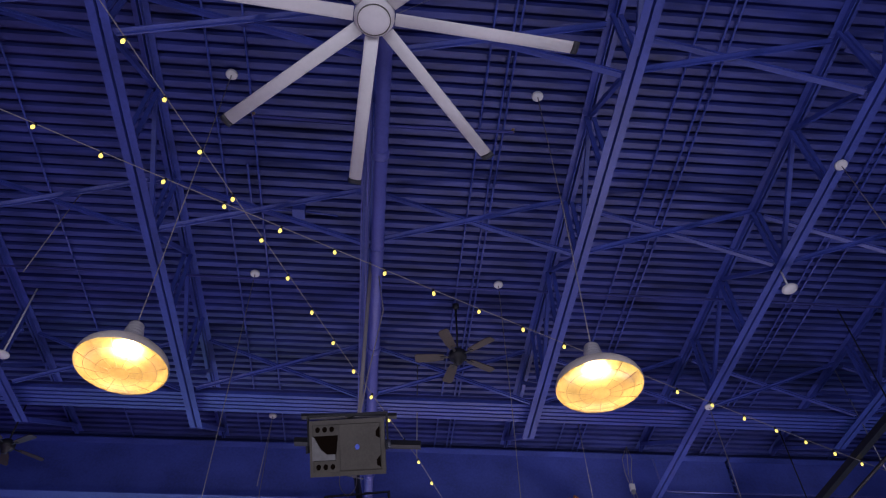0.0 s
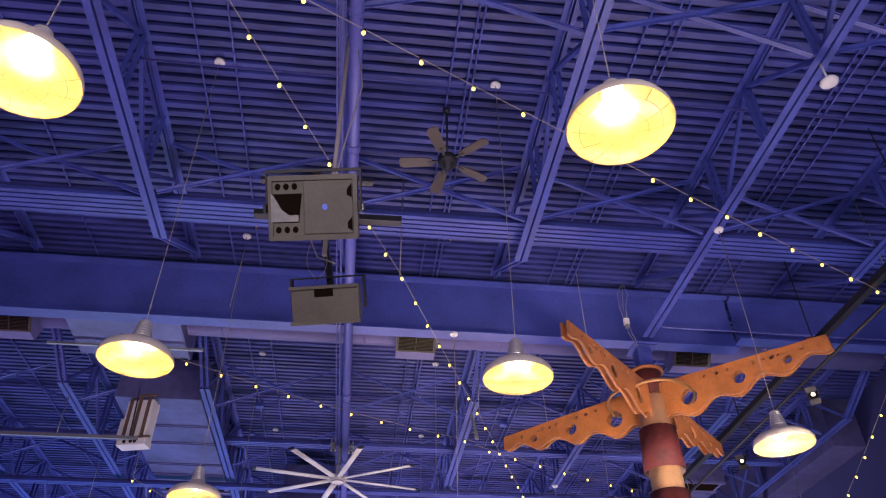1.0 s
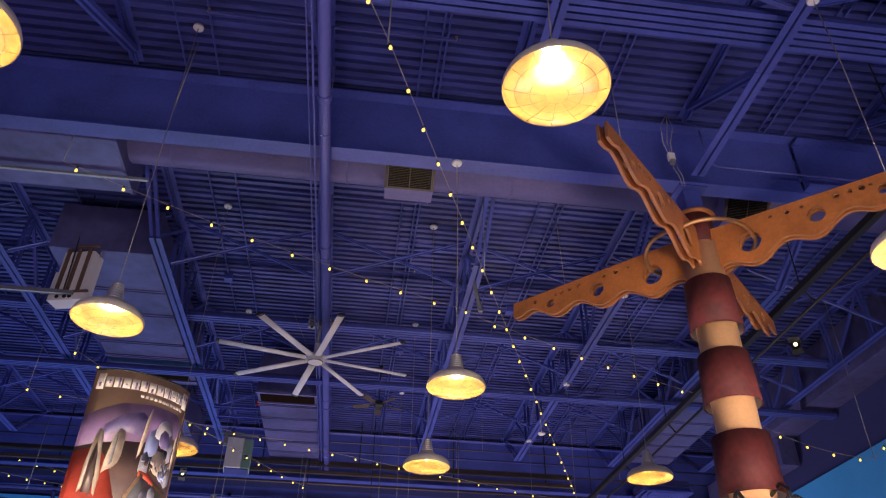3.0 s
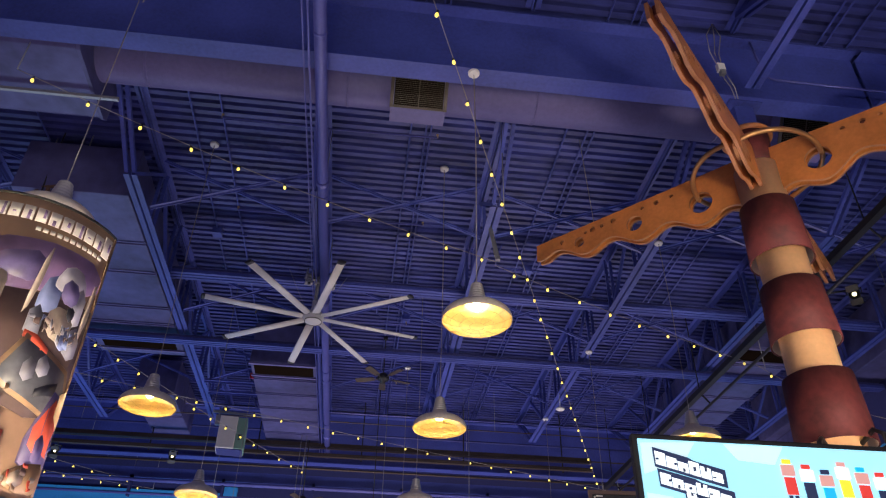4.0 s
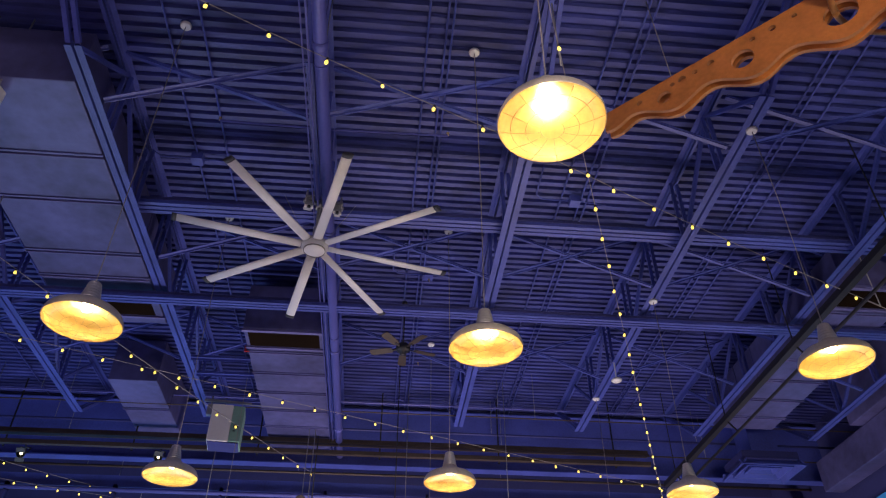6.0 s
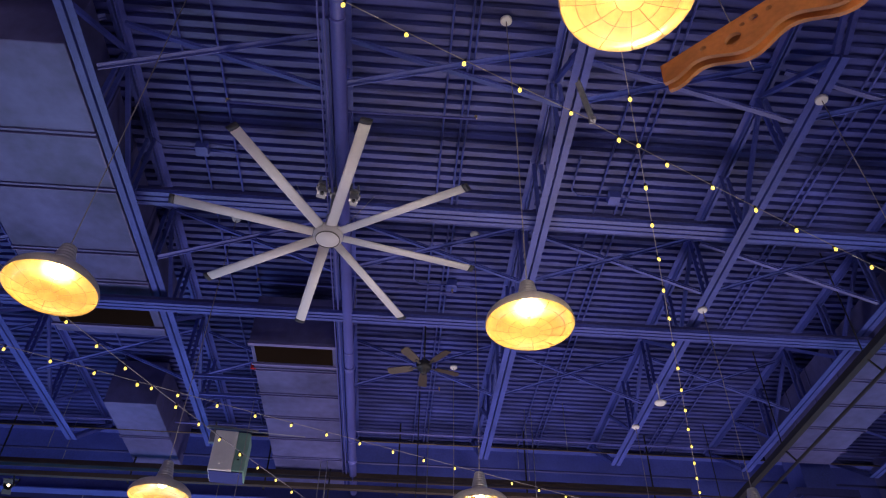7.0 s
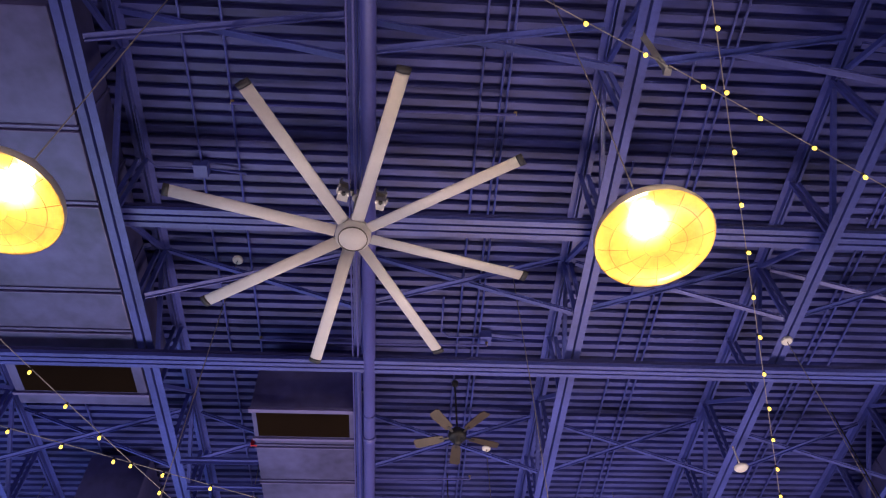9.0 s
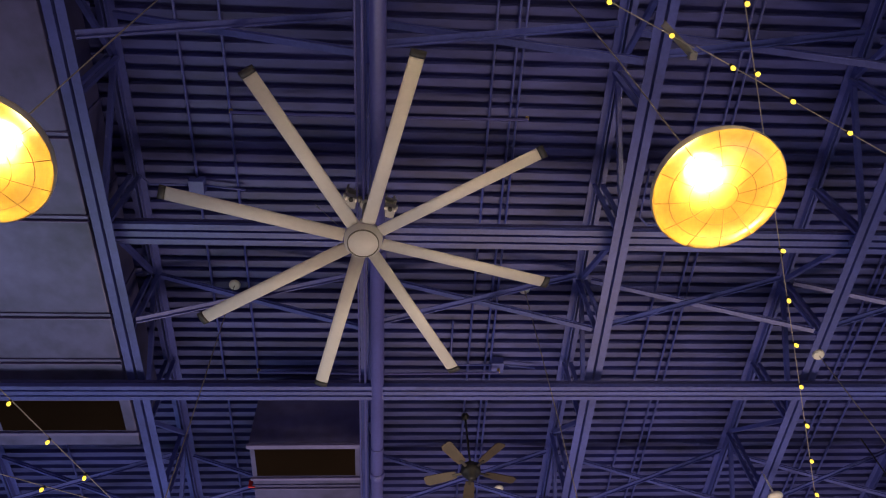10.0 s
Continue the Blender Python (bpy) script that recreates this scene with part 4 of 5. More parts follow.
part("power_cable", Geo().tube([(-0.03, -0.24, -0.42), (-0.04, -0.25, 0.1), (-0.1, -0.22, 0.8), (-0.1, -0.2, 1.56)], 0.012, 6), BLACK, heater, "black power cable")
for xx in (-0.28, 0.28):
    part("hanger_rod", Geo().tube([(xx, -0.1, 0.3), (xx, -0.1, 1.5)], 0.01, 6), GREY, heater)
shelf = thing("support_strut", "grey steel strut under the unit heater", "steel strut")
part("strut_bar", Geo().box(-7.66, -3.82, 14.67, 14.72, 7.27, 7.33), GREY, shelf)
for xx in (-7.5, -5.23):
    part("strut_rod", Geo().tube([(xx, 14.7, 7.3), (xx, 14.7, 8.12)], 0.01, 6), GREY, shelf)

box2 = thing("wall_unit", "white and pale green unit heater hung from the joist", "unit heater", at=pose(-2.18, 22.46, 7.58, 0, 0, 6))
part("casing", Geo().box(-0.3, 0.08, -0.24, 0.24, -0.38, 0.34), WHITE, box2, "", 0.015)
part("side_panel", Geo().box(0.084, 0.29, -0.235, 0.235, -0.37, 0.33), PALEGREEN, box2, "pale green side panel", 0.01)
part("vent", Geo().box(0.14, 0.22, -0.245, -0.237, -0.1, -0.06).box(0.14, 0.18, -0.245, -0.237, -0.18, -0.16), BLACK, box2)
# Dark sheet added so the white casing's underside looks shaded.
part("bottom_plate", Geo().box(-0.28, 0.27, -0.22, 0.22, -0.4, -0.385), DARKSTEEL, box2, "added dark sheet that dims the underside")
part("bracket", Geo().box(-0.42, -0.3, -0.04, 0.04, 0.2, 0.42).tube([(-0.36, 0, 0.4), (-0.36, 0, 0.6)], 0.015, 8), GREY, box2)
part("hanger_strut", Geo().box(-0.5, 1.2, -0.02, 0.02, 0.48, 0.53), GREY, box2)

dif = thing("ceiling_diffuser", "blue square stepped air diffuser", "air diffuser", at=(8.7, 23.55, 7.5))
for i, (w, h) in enumerate(((0.68, 0.53), (0.5, 0.36), (0.32, 0.19))):
    lift = 0.03 * i
    for side in (-1, 1):
        rim = Geo().prism([(side * w, lift - 0.02), (side * (w - 0.035), lift - 0.02), (side * (w - 0.13), lift + 0.1), (side * (w - 0.12), lift + 0.12), (side * w, lift)], "y", -h, h)
        part("vane", rim, STEEL, dif)
        rim = Geo().prism([(side * h, lift - 0.018), (side * (h - 0.035), lift - 0.018), (side * (h - 0.13), lift + 0.1), (side * (h - 0.12), lift + 0.12), (side * h, lift + 0.002)], "x", 0.002 - w, w - 0.002)
        part("vane", rim, STEEL, dif)
part("centre_plate", Geo().box(-0.2, 0.2, -0.08, 0.08, 0.1, 0.12), STEEL, dif)
part("plenum_box", Geo().box(-0.6, 0.6, -0.45, 0.45, 0.16, 0.3), DARKSTEEL, dif, "dark box above the vanes")
part("neck", Geo().box(-0.3, 0.3, -0.3, 0.3, 0.3, 1.68), STEEL, dif)

for x, y, z in ((4.777, 6.102, 7.822), (4.693, 20.299, 7.755), (-4.985, 8.181, 8.012)):
    d = thing("access_point", "white flat round device on a short stem", "wireless device", "ceiling devices")
    part("dome", Geo().lathe([(0.0, -0.03), (0.07, -0.024), (0.095, 0.0), (0.09, 0.012), (0.0, 0.014)], 24, (x, y, z)), WHITE, d)
    part("stem", Geo().tube([(x, y, z + 0.01), (x, y, 8.14 if x > 0 else 9.21)], 0.012, 8), WHITE, d)
for x, y, z in ((-1.62, 9.4, 8.36), (-1.65, 20.38, 8.06)):
    r = thing("red_tag", "small red metal tag on the roof steel", "tag", "red tags")
    part("tag_plate", Geo().box(x - 0.04, x + 0.04, y - 0.01, y + 0.01, z - 0.03, z + 0.08), RED, r)
for x, y in ((-2.1, 16.9), (1.35, 19.4), (3.4, 13.0), (-1.2, 6.4), (3.4, 17.3)):
    j = thing("junction_box", "blue painted conduit junction box on the deck", "junction box", "junction boxes")
    part("box_body", Geo().box(x - 0.08, x + 0.08, y - 0.08, y + 0.08, 9.06, 9.19), STEEL, j, "", 0.008)
    part("conduit_elbow", Geo().tube([(x - 0.08, y, 9.13), (x - 0.5, y, 9.13), (x - 0.6, y - 0.1, 9.13), (x - 0.6, y - 0.7, 9.14)], 0.014, 6), STEEL, j)
    part("conduit_elbow", Geo().tube([(x + 0.08, y, 9.13), (x + 0.5, y + 0.05, 9.13)], 0.014, 6), STEEL, j)

# ---- loudspeaker clamp lights on the palm ----
for dx, dy, zz in ((-0.3, -0.25, 3.86), (0.12, -0.36, 3.92), (0.36, -0.2, 3.86)):
    c = thing("clamp_light", "small black clamp light on the palm trunk", "clamp light", "clamp lights")
    x, y = PALM[0] + dx, PALM[1] + dy
    part("arm", Geo().tube([(PALM[0] + dx * 0.6, PALM[1] + dy * 0.6, zz + 0.02), (x, y, zz + 0.1), (x + dx * 0.2, y + dy * 0.2, zz + 0.04), (x + dx * 0.25, y + dy * 0.25, zz - 0.1)], 0.022, 8), BLACK, c)
    part("head", Geo().lathe([(0.03, 0.05), (0.06, 0.02), (0.065, -0.06), (0.05, -0.08), (0.0, -0.08)], 16, (x + dx * 0.25, y + dy * 0.25, zz - 0.12)), BLACK, c)

# ---- game machines beside the walkway ----
def glow(name, colour, power):
    return material(name, colour, 0.4, 0, 0.06, 12, 3, 0, emit=colour, power=power)


CAB = material("black_cabinet_laminate", (0.02, 0.018, 0.018), 0.45, 0, 0.3, 40, 3)
# The teal moulding has a faint emission added to its colour.
TEAL = material("teal_moulding_glow", (0.01, 0.2, 0.28), 0.4, 0, 0.15, 30, 3, emit=(0.0, 0.25, 0.35), power=0.25)
G_GREEN = glow("green_sign_glow", (0.02, 0.85, 0.3), 1.1)
G_CYAN = glow("cyan_screen", (0.02, 0.5, 0.95), 0.9)
G_SKY = glow("sky_screen", (0.4, 0.8, 1.0), 1.0)
G_WHITE = glow("white_screen", (0.9, 0.97, 1.0), 1.2)
G_PINK = glow("pink_screen", (0.9, 0.42, 0.38), 0.7)
G_AQUA = glow("aqua_screen", (0.1, 0.72, 0.98), 1.1)
G_YELLOW = glow("yellow_screen", (0.9, 0.8, 0.05), 0.9)
G_PALE = glow("pale_screen", (0.7, 0.92, 1.0), 0.85)
G_NAVY = glow("navy_screen", (0.04, 0.06, 0.16), 0.3)
G_LEAF = glow("leaf_green_screen", (0.2, 0.7, 0.05), 0.8)
G_DEEP = glow("deep_blue_screen", (0.01, 0.27, 0.9), 0.85)
G_SALMON = glow("salmon_screen", (0.62, 0.22, 0.28), 0.6)
G_STONE = glow("stone_screen", (0.5, 0.56, 0.62), 0.5)
G_RED = glow("red_tube", (1.0, 0.02, 0.05), 2.5)
G_RED_DIM = glow("red_screen", (0.9, 0.06, 0.05), 0.7)
G_ORANGE = glow("orange_tube", (1.0, 0.35, 0.03), 2.5)
G_HOT = glow("white_hot_tube", (1.0, 0.72, 0.66), 3.0)
G_ROSE = glow("rose_tube", (1.0, 0.25, 0.28), 2.2)
G_AMBER = glow("amber_tube", (1.0, 0.5, 0.12), 2.2)
DARKPRINT = material("dark_green_print", (0.03, 0.06, 0.02), 0.5, 0, 0.3, 20, 6, 0)
BROWNCAB = material("brown_cabinet_laminate", (0.15, 0.09, 0.07), 0.4, 0, 0.3, 30, 3)
INK = material("screen_ink", (0.02, 0.02, 0.03), 0.5, 0, 0.1, bump=0)

# the machine with the green header, to the left of the path; its lit side panel faces the walkway
left = thing("arcade_machine", "arcade machine with glowing green header and lit picture side panel", "arcade machine", "arcade machines", at=pose(0.026, 3.98, 0, 0, 0, -8.53))
part("body", Geo().box(-0.5, -0.046, 0.03, 0.62, 0, 1.8), CAB, left, "", 0.01)
part("side_frame", Geo().prism([(-0.03, 1.3), (0.6, 1.3), (0.65, 1.965), (0.0, 2.102)], "x", -0.045, -0.006), TEAL, left, "teal edged side panel", 0.004)
part("side_picture", Geo().prism([(-0.02, 1.33), (0.59, 1.33), (0.635, 1.955), (0.016, 2.087)], "x", -0.006, 0.0), G_DEEP, left, "glowing blue picture panel")
PATCHES = (([(-0.02, 1.4), (0.002, 1.99), (0.04, 2.03), (0.12, 2.05), (0.3, 2.02), (0.3, 1.4)], G_CYAN, "blue picture patch"),
           ([(0.546, 1.88), (0.573, 1.909), (0.63, 1.942), (0.618, 1.874), (0.571, 1.8), (0.5, 1.8)], G_AQUA, "bright aqua picture patch"),
           ([(0.122, 1.95), (0.108, 2.025), (0.096, 2.045), (0.127, 2.058), (0.2, 2.045), (0.276, 2.03), (0.4, 1.995), (0.49, 1.975), (0.52, 1.96), (0.528, 1.944), (0.45, 1.92), (0.3, 1.95)], G_SALMON, "salmon picture patch"),
           ([(0.15, 1.97), (0.15, 2.01), (0.19, 2.03), (0.23, 2.02), (0.21, 1.98)], G_PINK, "pale salmon picture patch"),
           ([(0.14, 1.95), (0.13, 1.985), (0.145, 1.99), (0.16, 1.96)], G_CYAN, "blue picture patch"),
           ([(0.051, 1.969), (0.059, 2.001), (0.066, 2.03), (0.089, 2.042), (0.083, 2.005), (0.079, 1.978)], G_STONE, "grey white picture patch"),
           ([(0.034, 2.029), (0.049, 2.024), (0.088, 2.036), (0.095, 2.047), (0.06, 2.036)], G_STONE, "grey white picture patch"),
           ([(0.06, 1.99), (0.064, 2.01), (0.073, 2.015), (0.07, 1.992)], G_PALE, "pale picture patch"),
           ([(0.075, 2.047), (0.079, 2.058), (0.091, 2.056), (0.09, 2.048)], INK, "dark picture patch"),
           ([(0.528, 1.934), (0.533, 1.919), (0.545, 1.936), (0.554, 1.954), (0.551, 1.962), (0.535, 1.947)], G_LEAF, "green picture patch"),
           ([(0.559, 1.948), (0.567, 1.944), (0.575, 1.948), (0.573, 1.955)], G_LEAF, "green picture patch"),
           ([(0.539, 1.911), (0.552, 1.892), (0.568, 1.903), (0.579, 1.92), (0.574, 1.936), (0.561, 1.942), (0.543, 1.928)], G_STONE, "white picture patch"),
           ([(0.559, 1.886), (0.561, 1.879), (0.605, 1.896), (0.603, 1.903)], G_PALE, "pale print bar"), ([(0.566, 1.872), (0.567, 1.864), (0.608, 1.878), (0.607, 1.887)], G_PALE, "pale print bar"))
for i, (outline, mat, nm) in enumerate(PATCHES):
    part("picture_patch", Geo().prism(outline, "x", 0.0, 0.0015 + 0.0005 * i), mat, left, nm)
part("header", Geo().prism([(-0.47, 1.9), (-0.16, 1.9), (-0.143, 2.005), (-0.132, 2.064), (-0.123, 2.124), (-0.125, 2.137), (-0.133, 2.146), (-0.146, 2.15), (-0.47, 2.148)], "y", 0.13, 0.16), G_GREEN, left, "glowing green header")

# the machine with the curved printed banner
BAN = (-0.775, 8.835)
POSTER = material("dark_printed_board", (0.33, 0.205, 0.135), 0.4, 0, 0.4, 8, 6, 0.02)
ban = thing("arcade_machine", "arcade machine with a curved dark printed banner on top", "arcade machine", "arcade machines", at=pose(BAN[0], BAN[1], 0, 0, 0, 6.7))
part("body", Geo().box(-0.42, 0.34, -0.3, 0.2, 0, 2.2), CAB, ban, "", 0.02)


def arc_patch(a0, a1, z0, z1, lift, zslope=0.0, z1b=None):
    """A patch on the curved banner between two angles and heights."""
    g = Geo()
    n = 10
    r = 0.36 + lift
    for i in range(n + 1):
        a = radians(a0 + (a1 - a0) * i / n)
        f = i / n
        top = z1 if z1b is None else z1 + (z1b - z1) * f
        for rr in (r, r - 0.004):
            g.v += [(rr * math.sin(a), -rr * math.cos(a), z0 + zslope * f), (rr * math.sin(a), -rr * math.cos(a), top)]
    for i in range(n):
        k = i * 4
        g.face((k, k + 4, k + 5, k + 1), True)
        g.face((k + 2, k + 3, k + 7, k + 6), True)
        g.face((k + 1, k + 5, k + 7, k + 3))
        g.face((k, k + 2, k + 6, k + 4))
    g.face((0, 1, 3, 2))
    g.face((n * 4, n * 4 + 2, n * 4 + 3, n * 4 + 1))
    return g


PURPLE = material("purple_print", (0.2, 0.125, 0.26), 0.4, 0, 0.4, 10, 8, 0)
SILVER = material("silver_print", (0.6, 0.55, 0.5), 0.4, 0, 0.2, 30, 10, 0)
REDP = material("red_print", (0.5, 0.07, 0.045), 0.4, 0, 0.4, 12, 8, 0)
GREYP = material("grey_print", (0.25, 0.25, 0.3), 0.4, 0, 0.5, 14, 10, 0)
GOLDP = material("tan_print", (0.34, 0.21, 0.12), 0.4, 0, 0.5, 14, 10, 0)
part("banner", arc_patch(-24, 67, 2.2, 3.36, 0.0), POSTER, ban, "curved dark printed banner")
part("banner_edge", arc_patch(-24.5, 67.5, 3.36, 3.37, 0.004), CAB, ban)
part("banner_edge", arc_patch(66.4, 68, 2.2, 3.36, 0.003), GOLDP, ban)
for i in range(12):
    a = -20 + i * 7.15
    h = 0.075 if i in (0, 11) else 0.058
    part("title_block", arc_patch(a, a + 6.0, 3.262 - (0.014 if i in (0, 11) else 0), 3.262 + h, 0.006), SILVER, ban, "silver title shape")
    part("title_notch", arc_patch(a + 2.0 + (i % 3) * 0.8, a + 3.8 + (i % 3) * 0.6, 3.262 + 0.018 * (i % 2), 3.285 + 0.016 * (i % 3), 0.0075), PURPLE, ban, "dark notch in the title")
for i in range(11):
    a = 18 + i * 3.9
    part("subtitle_block", arc_patch(a, a + 2.7, 3.226, 3.242, 0.006), SILVER, ban)
SILVERBLUE = material("pale_blue_print", (0.38, 0.37, 0.44), 0.4, 0, 0.35, 20, 12, 0)
NIGHT = material("night_print", (0.11, 0.07, 0.065), 0.4, 0, 0.4, 10, 9, 0)
BLUEP = material("blue_print", (0.22, 0.27, 0.5), 0.4, 0, 0.35, 20, 12, 0)
VISOR = material("violet_print", (0.14, 0.11, 0.26), 0.4, 0, 0.4, 20, 12, 0)
FLAME = material("flame_red_print", (0.72, 0.11, 0.06), 0.4, 0, 0.25, 20, 10, 0)
GLASSP = material("grey_glass_print", (0.12, 0.125, 0.15), 0.4, 0, 0.4, 18, 9, 0)
BONE = material("bone_print", (0.45, 0.37, 0.3), 0.4, 0, 0.3, 24, 12, 0)
MIST = material("blue_grey_print", (0.15, 0.21, 0.26), 0.4, 0, 0.25, 14, 8, 0)


def arc_shape(rows, lift):
    """A print on the curved banner, from rows of angle, lower and upper height."""
    g = Geo()
    fine = []
    for (a0, l0, h0), (a1, l1, h1) in zip(rows[:-1], rows[1:]):
        n = max(1, round((a1 - a0) / 5))
        fine += [(a0 + (a1 - a0) * i / n, l0 + (l1 - l0) * i / n, h0 + (h1 - h0) * i / n) for i in range(n)]
    fine.append(rows[-1])
    for a, lo, hi in fine:
        for rr in (0.36 + lift, 0.359):
            x, y = rr * math.sin(radians(a)), -rr * math.cos(radians(a))
            g.v += [(x, y, lo), (x, y, hi)]
    n = len(fine) - 1
    for k in range(0, 4 * n, 4):
        g.face((k, k + 4, k + 5, k + 1), True)
        g.face((k + 1, k + 5, k + 7, k + 3))
        g.face((k, k + 2, k + 6, k + 4))
    g.face((0, 1, 3, 2))
    g.face((n * 4, n * 4 + 2, n * 4 + 3, n * 4 + 1))
    return g


SHAPES = (
    (PURPLE, ((-28, 2.92, 3.1), (-10, 2.96, 3.18), (15, 3.0, 3.2), (40, 3.05, 3.2), (62, 3.1, 3.16))), (NIGHT, ((-29, 2.62, 2.93), (0, 2.6, 2.98), (30, 2.56, 3.0), (64, 2.6, 3.02))),
    (VISOR, ((-20, 3.0, 3.05), (-8, 3.03, 3.12), (8, 3.02, 3.15), (14, 3.05, 3.12))), (REDP, ((-29, 2.42, 2.9), (-20, 2.45, 2.94), (-10, 2.46, 2.86), (0, 2.5, 2.7), (8, 2.52, 2.64))),
    (BONE, ((10.5, 2.9, 2.97), (12.5, 2.93, 3.12), (14.5, 3.02, 3.18), (15.3, 3.1, 3.18))), (BONE, ((44.5, 2.84, 2.98), (46.5, 2.9, 3.12), (48.5, 2.98, 3.13))),
    (BLUEP, ((15.5, 2.94, 2.99), (18, 2.92, 3.06), (22, 2.93, 3.08), (27, 2.94, 3.06))), (SILVERBLUE, ((22, 3.04, 3.07), (25, 3.03, 3.125), (30, 3.02, 3.145), (36, 3.02, 3.135), (40, 3.02, 3.1), (42, 3.02, 3.05))),
    (SILVERBLUE, ((35, 2.93, 3.05), (39, 2.92, 3.08), (43, 2.94, 3.04))), (VISOR, ((27, 3.02, 3.06), (30, 2.99, 3.09), (35, 2.99, 3.08), (37.5, 3.01, 3.05))), (BONE, ((24, 2.88, 2.94), (28, 2.85, 2.97), (34, 2.84, 2.97), (39, 2.87, 2.93))),
    (INK, ((33.5, 2.95, 2.98), (36, 2.93, 2.99), (38, 2.95, 2.98))), (GREYP, ((14, 2.84, 2.92), (18, 2.83, 2.95), (22, 2.84, 2.91))), (GREYP, ((38, 2.82, 2.9), (43, 2.8, 2.93), (47, 2.82, 2.88))), (BLUEP, ((34, 2.83, 2.87), (37, 2.82, 2.9), (39, 2.83, 2.87))),
    (BONE, ((-13, 2.8, 2.86), (-10, 2.82, 3.0), (-6.5, 2.83, 3.04), (-3, 2.86, 3.03), (-1.5, 2.9, 3.0))), (GREYP, ((-9.5, 2.84, 2.98), (-8, 2.85, 3.0), (-7, 2.86, 3.0))), (BONE, ((-27, 2.7, 2.84), (-24.5, 2.72, 2.98), (-22, 2.84, 3.03), (-19, 2.82, 3.02), (-15.5, 2.7, 2.86), (-13.5, 2.68, 2.78))),
    (NIGHT, ((-24, 2.7, 2.86), (-21.5, 2.7, 2.96), (-19, 2.7, 2.9), (-17, 2.68, 2.78))),
    (GOLDP, ((8, 2.66, 2.71), (17, 2.62, 2.835), (46, 2.565, 2.765), (51, 2.59, 2.67))), (FLAME, ((15, 2.82, 2.845), (22, 2.8, 2.84), (30, 2.78, 2.805))), (GLASSP, ((10.5, 2.668, 2.705), (18, 2.635, 2.815), (44.5, 2.582, 2.75), (48.5, 2.6, 2.668))),
    (GREYP, ((20, 2.69, 2.73), (23, 2.67, 2.76), (27, 2.69, 2.74))), (GREYP, ((27, 2.72, 2.76), (30, 2.7, 2.785), (34, 2.72, 2.75))), (INK, ((30, 2.63, 2.66), (36, 2.65, 2.69), (42, 2.66, 2.71))),
    (FLAME, ((-12, 2.46, 2.6), (-4, 2.45, 2.66), (6, 2.47, 2.64), (13, 2.52, 2.58), (18, 2.53, 2.55))), (GOLDP, ((-10, 2.5, 2.57), (-4, 2.47, 2.6), (2, 2.49, 2.55))), (REDP, ((-20, 2.3, 2.47), (-5, 2.33, 2.46), (10, 2.36, 2.5), (22, 2.4, 2.5))),
    (VISOR, ((34, 2.42, 2.5), (42, 2.4, 2.68), (52, 2.42, 2.66), (60, 2.46, 2.58))), (FLAME, ((36, 2.48, 2.54), (40, 2.46, 2.6), (45, 2.47, 2.66), (50, 2.46, 2.58), (58, 2.48, 2.54))), (VISOR, ((40, 2.44, 2.5), (43, 2.43, 2.53), (46, 2.45, 2.5))), (VISOR, ((49, 2.47, 2.53), (52, 2.45, 2.57), (54, 2.48, 2.52))),
    (GOLDP, ((46, 2.6, 2.68), (52, 2.56, 2.7), (62, 2.58, 2.72), (66, 2.6, 2.7))), (GOLDP, ((30, 2.34, 2.38), (38, 2.33, 2.42), (48, 2.34, 2.44), (58, 2.36, 2.42))), (BONE, ((32, 2.35, 2.38), (36, 2.34, 2.4), (40, 2.36, 2.39))), (BONE, ((2, 2.33, 2.37), (8, 2.32, 2.38), (13, 2.33, 2.36))),
    (MIST, ((-30, 2.252, 2.31), (10, 2.252, 2.3), (40, 2.252, 2.31), (67, 2.252, 2.32))),
)
for i, (mat, rows) in enumerate(SHAPES):
    turned = [(-23.5 if a < -27.5 else min(a + 16, 66), lo, hi) for a, lo, hi in rows]
    part("print_shape", arc_shape(turned, 0.003 + 0.0003 * i), mat, ban, "printed shape")
rng = random.Random(4)
for (a_lo, a_hi), (z_lo, z_hi), inks, count in (((-22, 64), (2.32, 2.46), (GOLDP, REDP, NIGHT, BONE), 26), ((30, 62), (2.83, 2.93), (GREYP, BONE, NIGHT, BLUEP), 22), ((-20, 40), (2.45, 2.66), (REDP, NIGHT, FLAME, GOLDP), 22)):
    for i in range(count):
        a, z = rng.uniform(a_lo, a_hi - 4), rng.uniform(z_lo, z_hi - 0.03)
        part("print_shard", arc_patch(a, a + rng.uniform(0.8, 3.5), z, z + rng.uniform(0.008, 0.03), 0.0175 + 0.0002 * (i % 9), rng.uniform(-0.02, 0.02), z + rng.uniform(0.008, 0.03)), inks[i % len(inks)], ban, "small printed shape")

# the machine with the wide lit marquee, to the right of the path
right = thing("arcade_machine", "arcade machine with a wide lit blue marquee and glowing tube", "arcade machine", "arcade machines", at=pose(1.43, 8.25, 0.02, 0, 0, -1) @ Matrix.Diagonal((0.93, 0.93, 0.93, 1)))
part("body", Geo().box(0.06, 1.0, 0.05, 0.66, -0.02, 2.36), BROWNCAB, right, "brown laminate body", 0.01)
part("rear_tube", Geo().tube([(0.052, 0.672, 0.9), (0.052, 0.672, 2.36)], 0.013, 12), G_RED, right, "glowing red tube")
part("marquee_frame", Geo().box(-0.006, 1.03, 0.0, 0.03, 2.37, 2.655), CAB, right, "", 0.006)
part("marquee_screen", Geo().box(0.012, 1.01, -0.006, 0.0, 2.388, 2.635), G_SKY, right, "glowing blue marquee screen")
